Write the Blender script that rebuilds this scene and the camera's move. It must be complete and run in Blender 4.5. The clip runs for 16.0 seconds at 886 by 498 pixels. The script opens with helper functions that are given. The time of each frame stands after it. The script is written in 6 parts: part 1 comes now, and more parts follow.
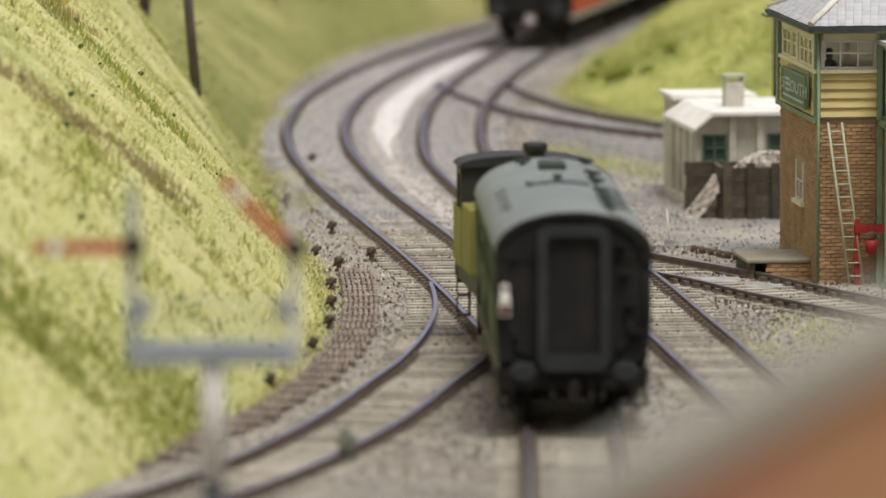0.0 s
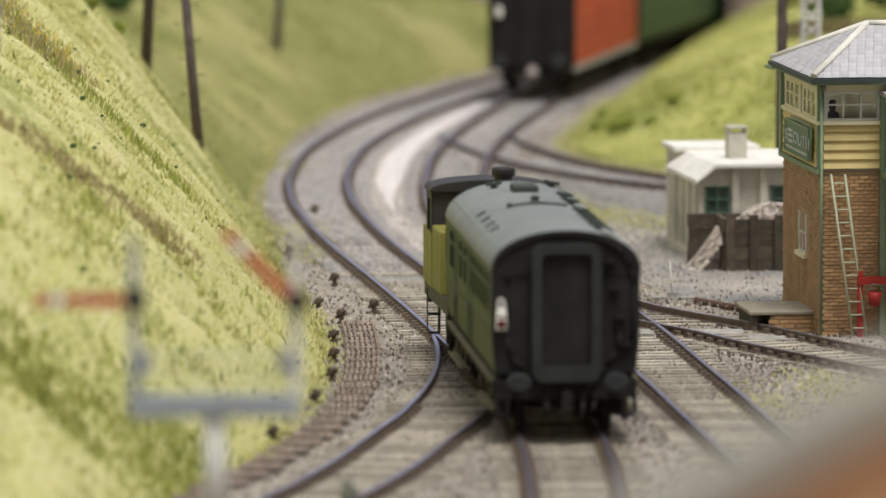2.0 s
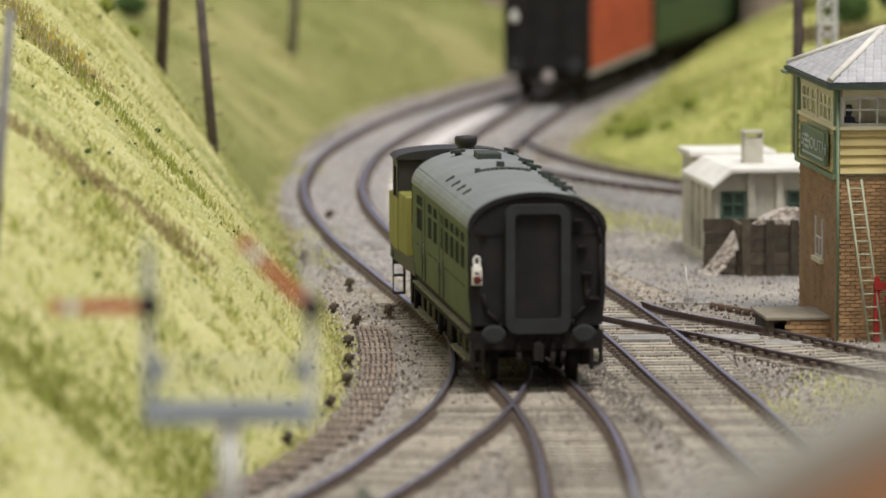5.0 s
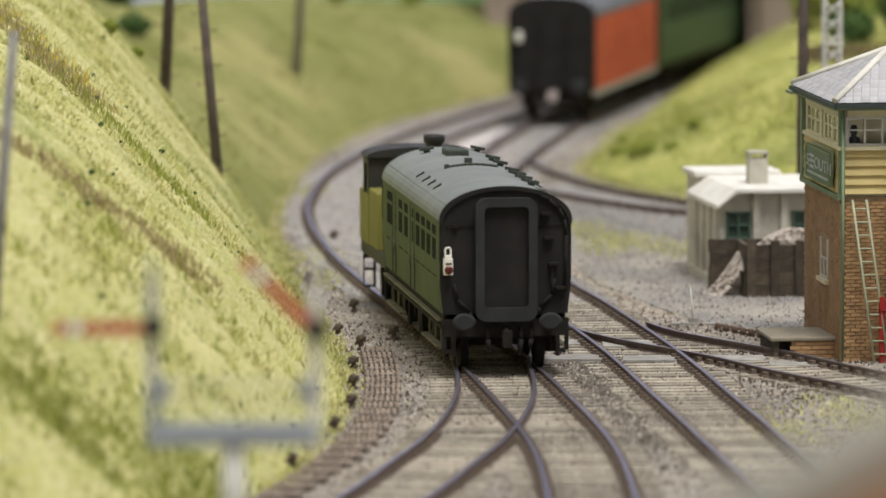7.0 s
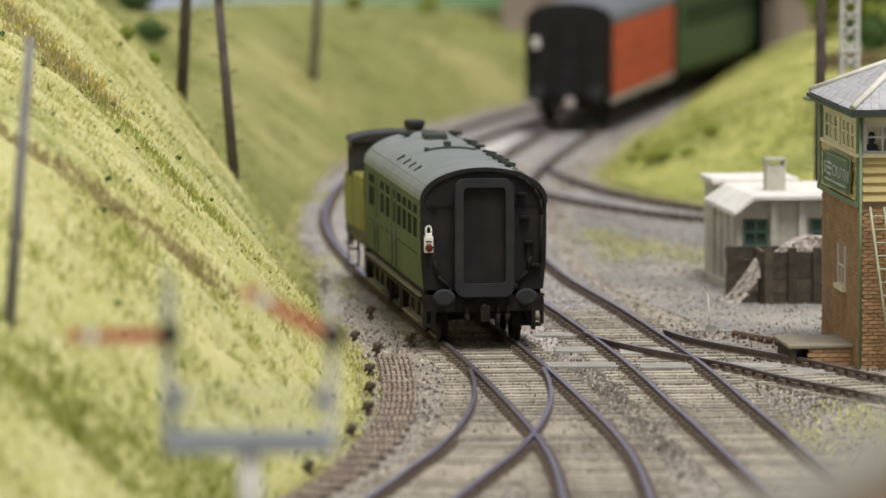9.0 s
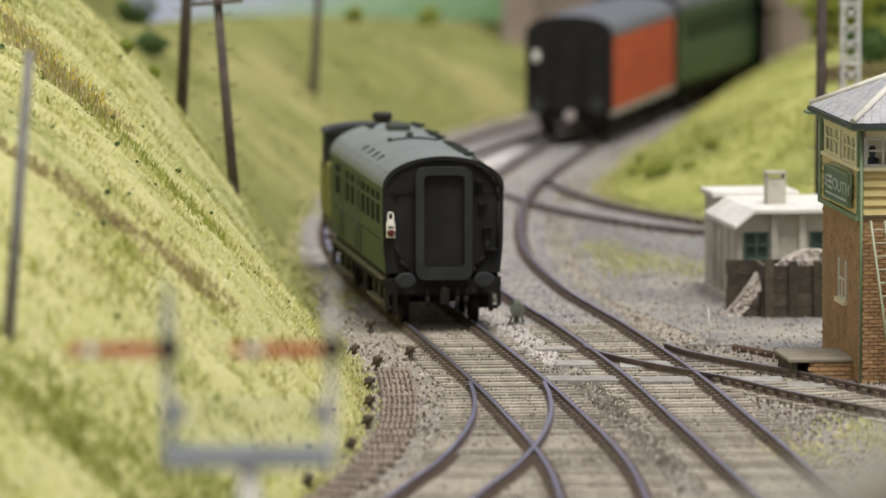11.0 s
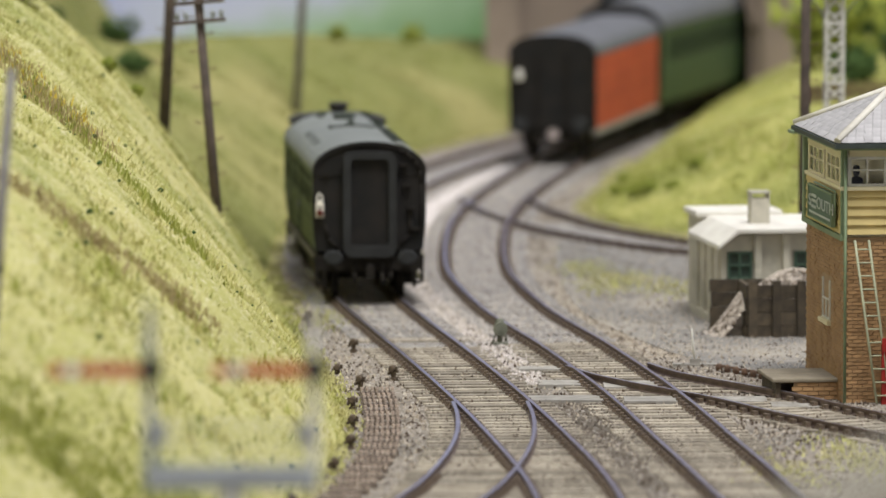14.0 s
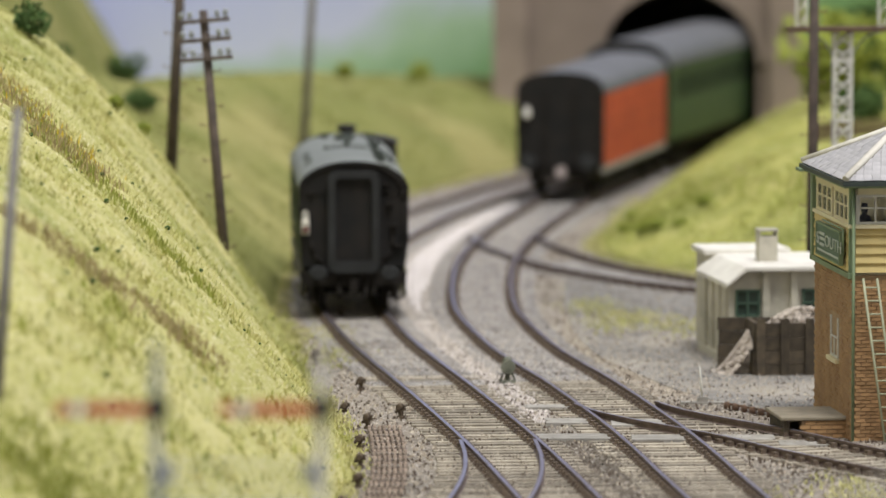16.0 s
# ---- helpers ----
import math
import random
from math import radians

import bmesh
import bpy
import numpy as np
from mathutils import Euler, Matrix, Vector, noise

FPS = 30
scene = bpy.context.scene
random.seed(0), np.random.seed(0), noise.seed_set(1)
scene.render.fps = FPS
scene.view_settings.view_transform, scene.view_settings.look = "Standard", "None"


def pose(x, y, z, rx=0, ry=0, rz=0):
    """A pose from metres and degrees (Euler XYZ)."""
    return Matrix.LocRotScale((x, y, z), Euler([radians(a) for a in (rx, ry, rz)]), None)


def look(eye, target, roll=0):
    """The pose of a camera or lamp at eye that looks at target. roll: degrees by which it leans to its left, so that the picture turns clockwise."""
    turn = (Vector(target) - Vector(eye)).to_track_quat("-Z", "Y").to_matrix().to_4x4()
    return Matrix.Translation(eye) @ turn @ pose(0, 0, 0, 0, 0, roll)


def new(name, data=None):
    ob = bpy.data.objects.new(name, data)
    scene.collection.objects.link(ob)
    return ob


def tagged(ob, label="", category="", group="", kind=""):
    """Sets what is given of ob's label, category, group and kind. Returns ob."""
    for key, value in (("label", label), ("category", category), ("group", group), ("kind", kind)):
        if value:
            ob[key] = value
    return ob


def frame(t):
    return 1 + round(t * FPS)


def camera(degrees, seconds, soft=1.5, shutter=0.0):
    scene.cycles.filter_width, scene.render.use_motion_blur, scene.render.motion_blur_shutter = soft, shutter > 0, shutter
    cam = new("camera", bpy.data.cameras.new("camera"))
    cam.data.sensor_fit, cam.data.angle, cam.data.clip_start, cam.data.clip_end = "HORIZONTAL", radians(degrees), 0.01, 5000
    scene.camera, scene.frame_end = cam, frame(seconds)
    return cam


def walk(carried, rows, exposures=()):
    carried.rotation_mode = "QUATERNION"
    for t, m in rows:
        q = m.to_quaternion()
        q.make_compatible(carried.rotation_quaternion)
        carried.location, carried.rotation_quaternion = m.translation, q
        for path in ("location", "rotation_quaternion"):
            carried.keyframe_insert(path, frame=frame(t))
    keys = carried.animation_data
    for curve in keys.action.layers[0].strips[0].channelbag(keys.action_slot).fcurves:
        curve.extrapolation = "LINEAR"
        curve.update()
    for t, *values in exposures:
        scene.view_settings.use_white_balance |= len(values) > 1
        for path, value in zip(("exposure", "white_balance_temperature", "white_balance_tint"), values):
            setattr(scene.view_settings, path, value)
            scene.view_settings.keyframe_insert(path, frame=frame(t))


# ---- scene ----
# A model railway layout, built in millimetres and scaled to metres on linking.
MM = 0.001

CAMERA_ROWS = [  # seconds, forward drift (m), yaw, pitch, roll
    (0, -0.0180, -0.1919, -5.9013, 0.005), (0.5, -0.0174, -0.2383, -5.7263, 0.0), (1, -0.0167, -0.2537, -5.5856, 0.009), (1.5, -0.0160, -0.2578, -5.5141, 0.015),
    (2, -0.0153, -0.1735, -5.4701, 0.035), (2.5, -0.0146, -0.1721, -5.4364, 0.06), (3, -0.0139, -0.1423, -5.4233, 0.06), (3.5, -0.0132, -0.0762, -5.4807, 0.02),
    (6, -0.0098, -0.0320, -5.3579, 0.064), (6.5, -0.0091, -0.0262, -5.3061, 0.063), (7, -0.0084, -0.0101, -5.2710, 0.09), (7.5, -0.0077, 0.1032, -5.2589, 0.077),
    (8, -0.0070, 0.1294, -5.2474, 0.075), (10.5, -0.0036, 0.1464, -5.1424, 0.017), (11, -0.0029, 0.1397, -5.1145, 0.025), (11.5, -0.0022, 0.1013, -5.1176, 0.0),
    (12, -0.0015, 0.0624, -5.1896, -0.01), (12.5, -0.0008, 0.0739, -5.2374, -0.01), (13, -0.0002, 0.0820, -5.1967, 0.02), (13.5, 0.0005, 0.0569, -5.0902, 0.008),
    (14, 0.0012, -0.0012, -4.9614, 0.0), (14.5, 0.0019, -0.0271, -4.9060, 0.02), (15, 0.0026, -0.0673, -4.8343, 0.01), (15.5, 0.0033, -0.0227, -4.7807, -0.03),
    (16, 0.0040, 0.0622, -4.6480, 0.0)]
cam = camera(7.476, 16.0, soft=1.6)
cam.data.dof.use_dof = True
cam.data.dof.focus_distance = 1.76
cam.data.dof.aperture_fstop = 26.0
walk(cam, [(t, pose(0, d, 0.187, 90 + p, r, y)) for t, d, y, p, r in CAMERA_ROWS])

# ---- light: an exhibition hall with bright diffuse ceiling light ----
world = bpy.data.worlds.new("hall")
scene.world = world
world.use_nodes = True
wn = world.node_tree
bg = wn.nodes["Background"]
wtc = wn.nodes.new("ShaderNodeTexCoord")
wsep = wn.nodes.new("ShaderNodeSeparateXYZ")
wramp = wn.nodes.new("ShaderNodeValToRGB")
wn.links.new(wtc.outputs["Generated"], wsep.inputs[0])
wn.links.new(wsep.outputs["Z"], wramp.inputs[0])
wramp.color_ramp.elements[0].position, wramp.color_ramp.elements[0].color = 0.0, (0.30, 0.28, 0.25, 1)
wramp.color_ramp.elements[1].position, wramp.color_ramp.elements[1].color = 0.9, (1.0, 0.99, 0.98, 1)
wn.links.new(wramp.outputs[0], bg.inputs[0])
bg.inputs[1].default_value = 0.75
sun = new("hall_light", bpy.data.lights.new("hall_light", "SUN"))
sun.data.energy, sun.data.angle, sun.data.color = 2.82, radians(22), (1.0, 0.985, 0.96)
sun.matrix_world = look((0.35, 1.0, 2.2), (0, 1.8, 0))


# ---- materials ----
def mat(name, c1, c2=None, scale=300.0, rough=0.7, metal=0.0, bump=0.0, bscale=None, fine=None, fine_scale=3000.0, vary=0.0, dist=0.0002, spec=0.4, patch=None, patch_scale=9.0, patch_at=(0.50, 0.62)):
    """Two colours mixed by coarse noise, a fine speckle over it, bump, and a shift of value for each object."""
    m = bpy.data.materials.new(name)
    m.use_nodes = True
    nt = m.node_tree
    N, L = nt.nodes.new, nt.links.new
    b = nt.nodes["Principled BSDF"]
    b.inputs["Roughness"].default_value, b.inputs["Metallic"].default_value = rough, metal
    b.inputs["Specular IOR Level"].default_value = spec
    tc = N("ShaderNodeTexCoord")
    n1 = N("ShaderNodeTexNoise")
    n1.inputs["Scale"].default_value, n1.inputs["Detail"].default_value = scale, 6
    L(tc.outputs["Object"], n1.inputs["Vector"])
    ramp = N("ShaderNodeValToRGB")
    c2 = c2 or tuple(v * 0.75 for v in c1)
    ramp.color_ramp.elements[0].position, ramp.color_ramp.elements[0].color = 0.35, (*c2, 1)
    ramp.color_ramp.elements[1].position, ramp.color_ramp.elements[1].color = 0.65, (*c1, 1)
    L(n1.outputs["Fac"], ramp.inputs[0])
    col = ramp.outputs[0]
    if patch:
        n0 = N("ShaderNodeTexNoise")
        n0.inputs["Scale"].default_value, n0.inputs["Detail"].default_value, n0.inputs["Roughness"].default_value = patch_scale, 5, 0.62
        L(tc.outputs["Object"], n0.inputs["Vector"])
        r0 = N("ShaderNodeValToRGB")
        r0.color_ramp.elements[0].position, r0.color_ramp.elements[1].position = patch_at
        L(n0.outputs["Fac"], r0.inputs[0])
        m0 = N("ShaderNodeMix")
        m0.data_type = "RGBA"
        L(r0.outputs[0], m0.inputs[0])
        L(col, m0.inputs[6])
        m0.inputs[7].default_value = (*patch, 1)
        col = m0.outputs[2]
    if fine:
        n2 = N("ShaderNodeTexNoise")
        n2.inputs["Scale"].default_value, n2.inputs["Detail"].default_value = fine_scale, 3
        L(tc.outputs["Object"], n2.inputs["Vector"])
        r2 = N("ShaderNodeValToRGB")
        r2.color_ramp.elements[0].position, r2.color_ramp.elements[1].position = 0.52, 0.66
        L(n2.outputs["Fac"], r2.inputs[0])
        mx = N("ShaderNodeMix")
        mx.data_type = "RGBA"
        L(r2.outputs[0], mx.inputs[0])
        L(col, mx.inputs[6])
        mx.inputs[7].default_value = (*fine, 1)
        col = mx.outputs[2]
    if vary:
        oi = N("ShaderNodeObjectInfo")
        mr = N("ShaderNodeMapRange")
        mr.inputs[3].default_value, mr.inputs[4].default_value = 1 - vary, 1 + vary
        L(oi.outputs["Random"], mr.inputs[0])
        hs = N("ShaderNodeHueSaturation")
        L(mr.outputs[0], hs.inputs["Value"])
        L(col, hs.inputs["Color"])
        col = hs.outputs[0]
    L(col, b.inputs["Base Color"])
    if bump:
        n3 = N("ShaderNodeTexNoise")
        n3.inputs["Scale"].default_value, n3.inputs["Detail"].default_value = bscale or scale * 6, 4
        L(tc.outputs["Object"], n3.inputs["Vector"])
        bp = N("ShaderNodeBump")
        bp.inputs["Strength"].default_value, bp.inputs["Distance"].default_value = bump, dist
        L(n3.outputs["Fac"], bp.inputs["Height"])
        L(bp.outputs[0], b.inputs["Normal"])
    return m


GRASS = mat("scenic_grass", (0.63, 0.595, 0.265), (0.49, 0.485, 0.165), 45, 0.95, bump=0.9, bscale=900, fine=(0.72, 0.68, 0.43), fine_scale=800, dist=0.0012, spec=0.1, patch=(0.31, 0.335, 0.095), patch_scale=11, patch_at=(0.50, 0.68))
MOUND_GRASS = mat("mound_grass", (0.49, 0.475, 0.15), (0.33, 0.345, 0.085), 60, 0.95, bump=0.9, bscale=900, fine=(0.58, 0.56, 0.24), fine_scale=800, dist=0.0012, spec=0.1, patch=(0.20, 0.225, 0.055), patch_scale=26, patch_at=(0.50, 0.62))
MOUND_TUFT = mat("mound_grass_fibre", (0.50, 0.49, 0.15), (0.34, 0.37, 0.08), 60, 0.95, spec=0.1)
FAR_GRASS = mat("olive_scenic_grass", (0.28, 0.285, 0.095), (0.195, 0.215, 0.06), 34, 0.95, bump=0.9, bscale=900, fine=(0.36, 0.35, 0.16), fine_scale=700, dist=0.0012, spec=0.1, patch=(0.38, 0.35, 0.14), patch_scale=9)
FAR_TUFT = mat("olive_grass_fibre", (0.30, 0.30, 0.11), (0.205, 0.225, 0.06), 60, 0.95, spec=0.1)
TUFT = mat("grass_fibre", (0.67, 0.63, 0.32), (0.47, 0.475, 0.165), 60, 0.95, spec=0.1, patch=(0.32, 0.345, 0.10), patch_scale=11, patch_at=(0.50, 0.68))
BUSH = mat("bush_foliage", (0.10, 0.16, 0.05), (0.05, 0.09, 0.03), 400, 0.95, bump=0.8, bscale=2500, dist=0.0006, spec=0.1)
OLIVE_SCATTER = mat("olive_scatter", (0.37, 0.39, 0.10), (0.28, 0.315, 0.07), 120, 0.95, spec=0.1)
BUSH_LIGHT = mat("light_foliage", (0.35, 0.38, 0.08), (0.22, 0.27, 0.05), 400, 0.95, bump=0.8, bscale=2500, spec=0.1)
GORSE = mat("gorse_yellow", (0.75, 0.58, 0.08), (0.60, 0.45, 0.06), 400, 0.9, spec=0.1)
HEATH = mat("heather_scatter", (0.47, 0.40, 0.20), (0.35, 0.28, 0.15), 200, 0.95, spec=0.1)
BALLAST = mat("ballast", (0.325, 0.283, 0.236), (0.183, 0.158, 0.131), 22, 0.9, bump=0.9, bscale=1300, fine=(0.54, 0.50, 0.455), fine_scale=1000, dist=0.0009, spec=0.25, patch=(0.12, 0.106, 0.088), patch_scale=13, patch_at=(0.50, 0.66))
CINDER = mat("yard_cinder", (0.165, 0.16, 0.158), (0.245, 0.232, 0.218), 30, 0.9, bump=0.9, bscale=1500, fine=(0.40, 0.38, 0.35), fine_scale=1200, dist=0.0006, spec=0.25, patch=(0.40, 0.36, 0.31), patch_scale=9)
# white of the ballast strip, also used for stones that stand for glints
STRIP_AND_GLINTS = mat("white_ballast_and_glints", (0.78, 0.72, 0.70), (0.58, 0.53, 0.51), 300, 0.9, bump=0.6, bscale=1500, spec=0.25)
STONE_LIGHT = mat("fresh_ballast", (0.68, 0.62, 0.56), (0.46, 0.41, 0.365), 600, 0.9, bump=0.6, bscale=1800, spec=0.25)
SLEEPER = mat("weathered_sleeper", (0.42, 0.375, 0.305), (0.225, 0.195, 0.156), 260, 0.85, bump=0.4, bscale=2500, vary=0.36, spec=0.3)
GREY_SLEEPER = mat("dusty_grey_sleeper", (0.40, 0.38, 0.365), (0.24, 0.225, 0.215), 260, 0.7, bump=0.4, bscale=2500, vary=0.2)
RAIL_SIDE = mat("rusty_rail", (0.16, 0.115, 0.095), (0.10, 0.07, 0.06), 500, 0.6, bump=0.2, bscale=3000)
RAIL_TOP = mat("polished_rail", (0.42, 0.40, 0.50), (0.33, 0.31, 0.39), 200, 0.30, metal=0.8)
CHAIR = mat("rail_chair", (0.17, 0.125, 0.09), (0.10, 0.075, 0.06), 900, 0.8)
DARK_IRON = mat("dark_rusted_iron", (0.13, 0.097, 0.068), (0.08, 0.06, 0.045), 900, 0.85, bump=0.3, bscale=3000)
STOOL_BASE = mat("dark_stained_timber", (0.13, 0.098, 0.075), (0.08, 0.06, 0.046), 500, 0.85, bump=0.3, bscale=2500)
FOOTBOARD = mat("dusty_timber_footboard", (0.20, 0.185, 0.10), (0.12, 0.11, 0.07), 300, 0.8)
PALE_BALLAST = mat("pale_grey_ballast", (0.50, 0.465, 0.445), (0.34, 0.31, 0.29), 40, 0.9, bump=0.8, bscale=1400, fine=(0.66, 0.62, 0.60), fine_scale=1000, dist=0.0008, spec=0.25)
HUT_PANE = mat("hut_window_glass", (0.06, 0.085, 0.07), (0.045, 0.065, 0.052), 80, 0.25, spec=0.4)
HEAP_STONE = mat("crushed_stone", (0.72, 0.65, 0.58), (0.24, 0.19, 0.15), 500, 0.8, bump=0.4, bscale=2500)
RUST = mat("rusty_iron", (0.20, 0.12, 0.08), (0.11, 0.07, 0.05), 900, 0.85, bump=0.3, bscale=3000)
COACH_GREEN = mat("dark_olive_coach_paint", (0.090, 0.112, 0.056), (0.070, 0.090, 0.046), 60, 0.68, bump=0.05, spec=0.16)
COACH_ROOF = mat("grey_roof_paint", (0.215, 0.232, 0.222), (0.172, 0.186, 0.182), 60, 0.75, bump=0.15, bscale=1500)
COACH_BLACK = mat("weathered_black", (0.014, 0.0142, 0.0148), (0.023, 0.0205, 0.019), 120, 0.8, bump=0.15, bscale=1500, spec=0.2)
GANGWAY = mat("gangway_grey", (0.037, 0.039, 0.041), (0.028, 0.029, 0.030), 150, 0.85, bump=0.1, spec=0.2)
UNDER = mat("underframe_grime", (0.022, 0.019, 0.016), (0.013, 0.011, 0.010), 300, 0.85, spec=0.2)
VENT = mat("roof_vent_paint", (0.035, 0.045, 0.035), (0.05, 0.06, 0.05), 300, 0.7)
DARK_GLASS = mat("coach_window_glass", (0.010, 0.014, 0.012), (0.016, 0.022, 0.018), 100, 0.8, spec=0.05)
LAMP_WHITE = mat("white_lamp_paint", (0.85, 0.82, 0.76), (0.75, 0.72, 0.66), 600, 0.5)
LAMP_RED = mat("dark_red_lens", (0.12, 0.02, 0.015), None, 300, 0.2)
LOCO_OLIVE = mat("olive_green_paint", (0.235, 0.215, 0.042), (0.175, 0.165, 0.036), 80, 0.6, bump=0.08)
LOCO_BLACK = mat("locomotive_black", (0.022, 0.022, 0.022), (0.035, 0.032, 0.028), 150, 0.6)
VAN_ORANGE = mat("faded_orange_planks", (0.66, 0.115, 0.045), (0.50, 0.08, 0.033), 60, 0.7, bump=0.1, vary=0.16)
VAN_ROOF = mat("slate_grey_roof", (0.16, 0.165, 0.185), (0.12, 0.125, 0.14), 80, 0.75)
FAR_GREEN = mat("dark_green_coach_paint", (0.055, 0.10, 0.043), (0.043, 0.08, 0.034), 60, 0.6)
WOOD_POLE = mat("creosoted_pole", (0.13, 0.10, 0.085), (0.075, 0.06, 0.055), 250, 0.85, bump=0.4, bscale=2000)
GREY_POLE = mat("weathered_grey_pole", (0.26, 0.25, 0.24), (0.18, 0.17, 0.165), 250, 0.85, bump=0.3, bscale=2000)
STOOL = mat("pale_rodding_roller", (0.48, 0.40, 0.345), (0.28, 0.215, 0.17), 700, 0.85, bump=0.3, bscale=3000, vary=0.2)
GRAVEL = mat("loose_gravel", (0.62, 0.56, 0.47), (0.34, 0.28, 0.22), 420, 0.85, spec=0.4)
DEBRIS = mat("dark_debris", (0.12, 0.085, 0.06), (0.07, 0.05, 0.04), 500, 0.9)
SIG_GREY = mat("signal_grey_paint", (0.34, 0.37, 0.40), (0.26, 0.28, 0.30), 120, 0.6)
SIG_WHITE = mat("signal_white_paint", (0.72, 0.71, 0.66), (0.60, 0.59, 0.54), 200, 0.6)
SIG_RED = mat("signal_red_paint", (0.50, 0.03, 0.03), (0.40, 0.022, 0.022), 200, 0.45)
FIGURE = mat("dull_navy_figure", (0.12, 0.125, 0.17), (0.09, 0.095, 0.13), 300, 0.8)
SIG_BLACK = mat("signal_black", (0.02, 0.02, 0.025), None, 200, 0.5)
CREAM = mat("cream_boarding", (0.70, 0.56, 0.245), (0.60, 0.48, 0.21), 120, 0.7, bump=0.1, vary=0.05)
CREAM_PALE = mat("pale_cream_joinery", (0.78, 0.71, 0.48), (0.70, 0.63, 0.42), 120, 0.7)
BOX_GREEN = mat("sage_green_trim", (0.22, 0.29, 0.17), (0.17, 0.23, 0.135), 200, 0.6)
SIGN_GREEN = mat("green_enamel", (0.06, 0.13, 0.085), (0.05, 0.11, 0.07), 200, 0.4)
SIGN_LETTER = mat("faded_white_lettering", (0.50, 0.54, 0.50), (0.42, 0.46, 0.42), 200, 0.6)
SLATE = mat("roof_slate", (0.48, 0.47, 0.48), (0.38, 0.37, 0.39), 500, 0.7, bump=0.3, bscale=2500, vary=0.10)
RIDGE = mat("lead_ridge", (0.74, 0.71, 0.64), (0.62, 0.59, 0.53), 300, 0.7)
BRICK = mat("orange_brown_brick", (0.46, 0.285, 0.14), (0.34, 0.20, 0.098), 240, 0.85, bump=0.3, bscale=3000, vary=0.22)
MORTAR = mat("pale_mortar", (0.40, 0.285, 0.17), (0.32, 0.22, 0.13), 500, 0.9)
GUTTER = mat("dark_gutter", (0.045, 0.06, 0.055), None, 300, 0.6)
CLEAR_GLASS = bpy.data.materials.new("clear_window_glass")
CLEAR_GLASS.use_nodes = True
glass_bsdf = CLEAR_GLASS.node_tree.nodes["Principled BSDF"]
glass_bsdf.inputs["Transmission Weight"].default_value = 1.0
glass_bsdf.inputs["Roughness"].default_value = 0.12
glass_bsdf.inputs["Base Color"].default_value = (0.93, 0.95, 0.92, 1)
# translucent pale sheet, lets light through from behind to brighten the box interior
BACKLIT_SHEET = mat("added_backlit_sheet", (0.86, 0.82, 0.70), (0.80, 0.76, 0.64), 90, 0.8)
backlit_tree = BACKLIT_SHEET.node_tree
backlit_through = backlit_tree.nodes.new("ShaderNodeBsdfTranslucent")
backlit_through.inputs["Color"].default_value = (0.88, 0.84, 0.72, 1)
backlit_mix = backlit_tree.nodes.new("ShaderNodeMixShader")
backlit_mix.inputs[0].default_value = 0.6
backlit_tree.links.new(backlit_tree.nodes["Principled BSDF"].outputs[0], backlit_mix.inputs[1])
backlit_tree.links.new(backlit_through.outputs[0], backlit_mix.inputs[2])
backlit_tree.links.new(backlit_mix.outputs[0], backlit_tree.nodes["Material Output"].inputs["Surface"])
INTERIOR = mat("box_interior", (0.78, 0.74, 0.62), (0.68, 0.64, 0.52), 120, 0.9)
CONCRETE = mat("painted_concrete", (0.62, 0.585, 0.49), (0.50, 0.475, 0.40), 150, 0.85, bump=0.2, bscale=2500, patch=(0.42, 0.40, 0.33), patch_scale=70)
HUT_ROOF = mat("white_felt_roof", (0.80, 0.78, 0.72), (0.68, 0.65, 0.60), 150, 0.8, bump=0.2, bscale=2500)
HUT_GREEN = mat("green_window_paint", (0.075, 0.135, 0.095), None, 200, 0.6)
BUNKER_WOOD = mat("dark_sleeper_wood", (0.10, 0.078, 0.052), (0.055, 0.044, 0.032), 400, 0.85, bump=0.5, bscale=2000, vary=0.25)
SLAB_DARK = mat("oily_cinder", (0.21, 0.18, 0.15), (0.125, 0.107, 0.09), 300, 0.9)
SLAB = mat("stone_slab", (0.30, 0.26, 0.195), (0.23, 0.20, 0.15), 200, 0.85, bump=0.3, bscale=2500)
RED_PAINT = mat("fire_bucket_red", (0.38, 0.024, 0.02), (0.30, 0.02, 0.016), 300, 0.5)
PORTAL_STONE = mat("portal_stone", (0.355, 0.28, 0.24), (0.25, 0.20, 0.172), 34, 0.85, bump=0.3, bscale=900, vary=0.12)
# near-black so that the shade inside the tunnel is in the colour
TUNNEL_DARK = mat("tunnel_darkness", (0.03, 0.028, 0.026), None, 100, 0.95)
ROCK = mat("pink_grey_rubble", (0.55, 0.47, 0.46), (0.42, 0.36, 0.35), 300, 0.9, bump=0.6, bscale=900)
GABLE_BRICK = mat("red_brown_brickwork", (0.42, 0.20, 0.12), (0.46, 0.28, 0.10), 40, 0.85)
COPING = mat("grey_coping", (0.42, 0.40, 0.34), (0.34, 0.33, 0.28), 60, 0.85)
BOARD = mat("timber_crossing", (0.40, 0.38, 0.35), (0.28, 0.265, 0.24), 250, 0.85, bump=0.3, bscale=2500, vary=0.12)
FENCE = mat("brown_fence", (0.13, 0.085, 0.055), None, 300, 0.85)
GREY_IRON = mat("grey_green_iron", (0.20, 0.21, 0.165), (0.11, 0.115, 0.09), 400, 0.7, bump=0.3, bscale=2500)
LADDER_PAINT = mat("pale_green_ladder", (0.47, 0.49, 0.34), (0.38, 0.40, 0.28), 300, 0.7)


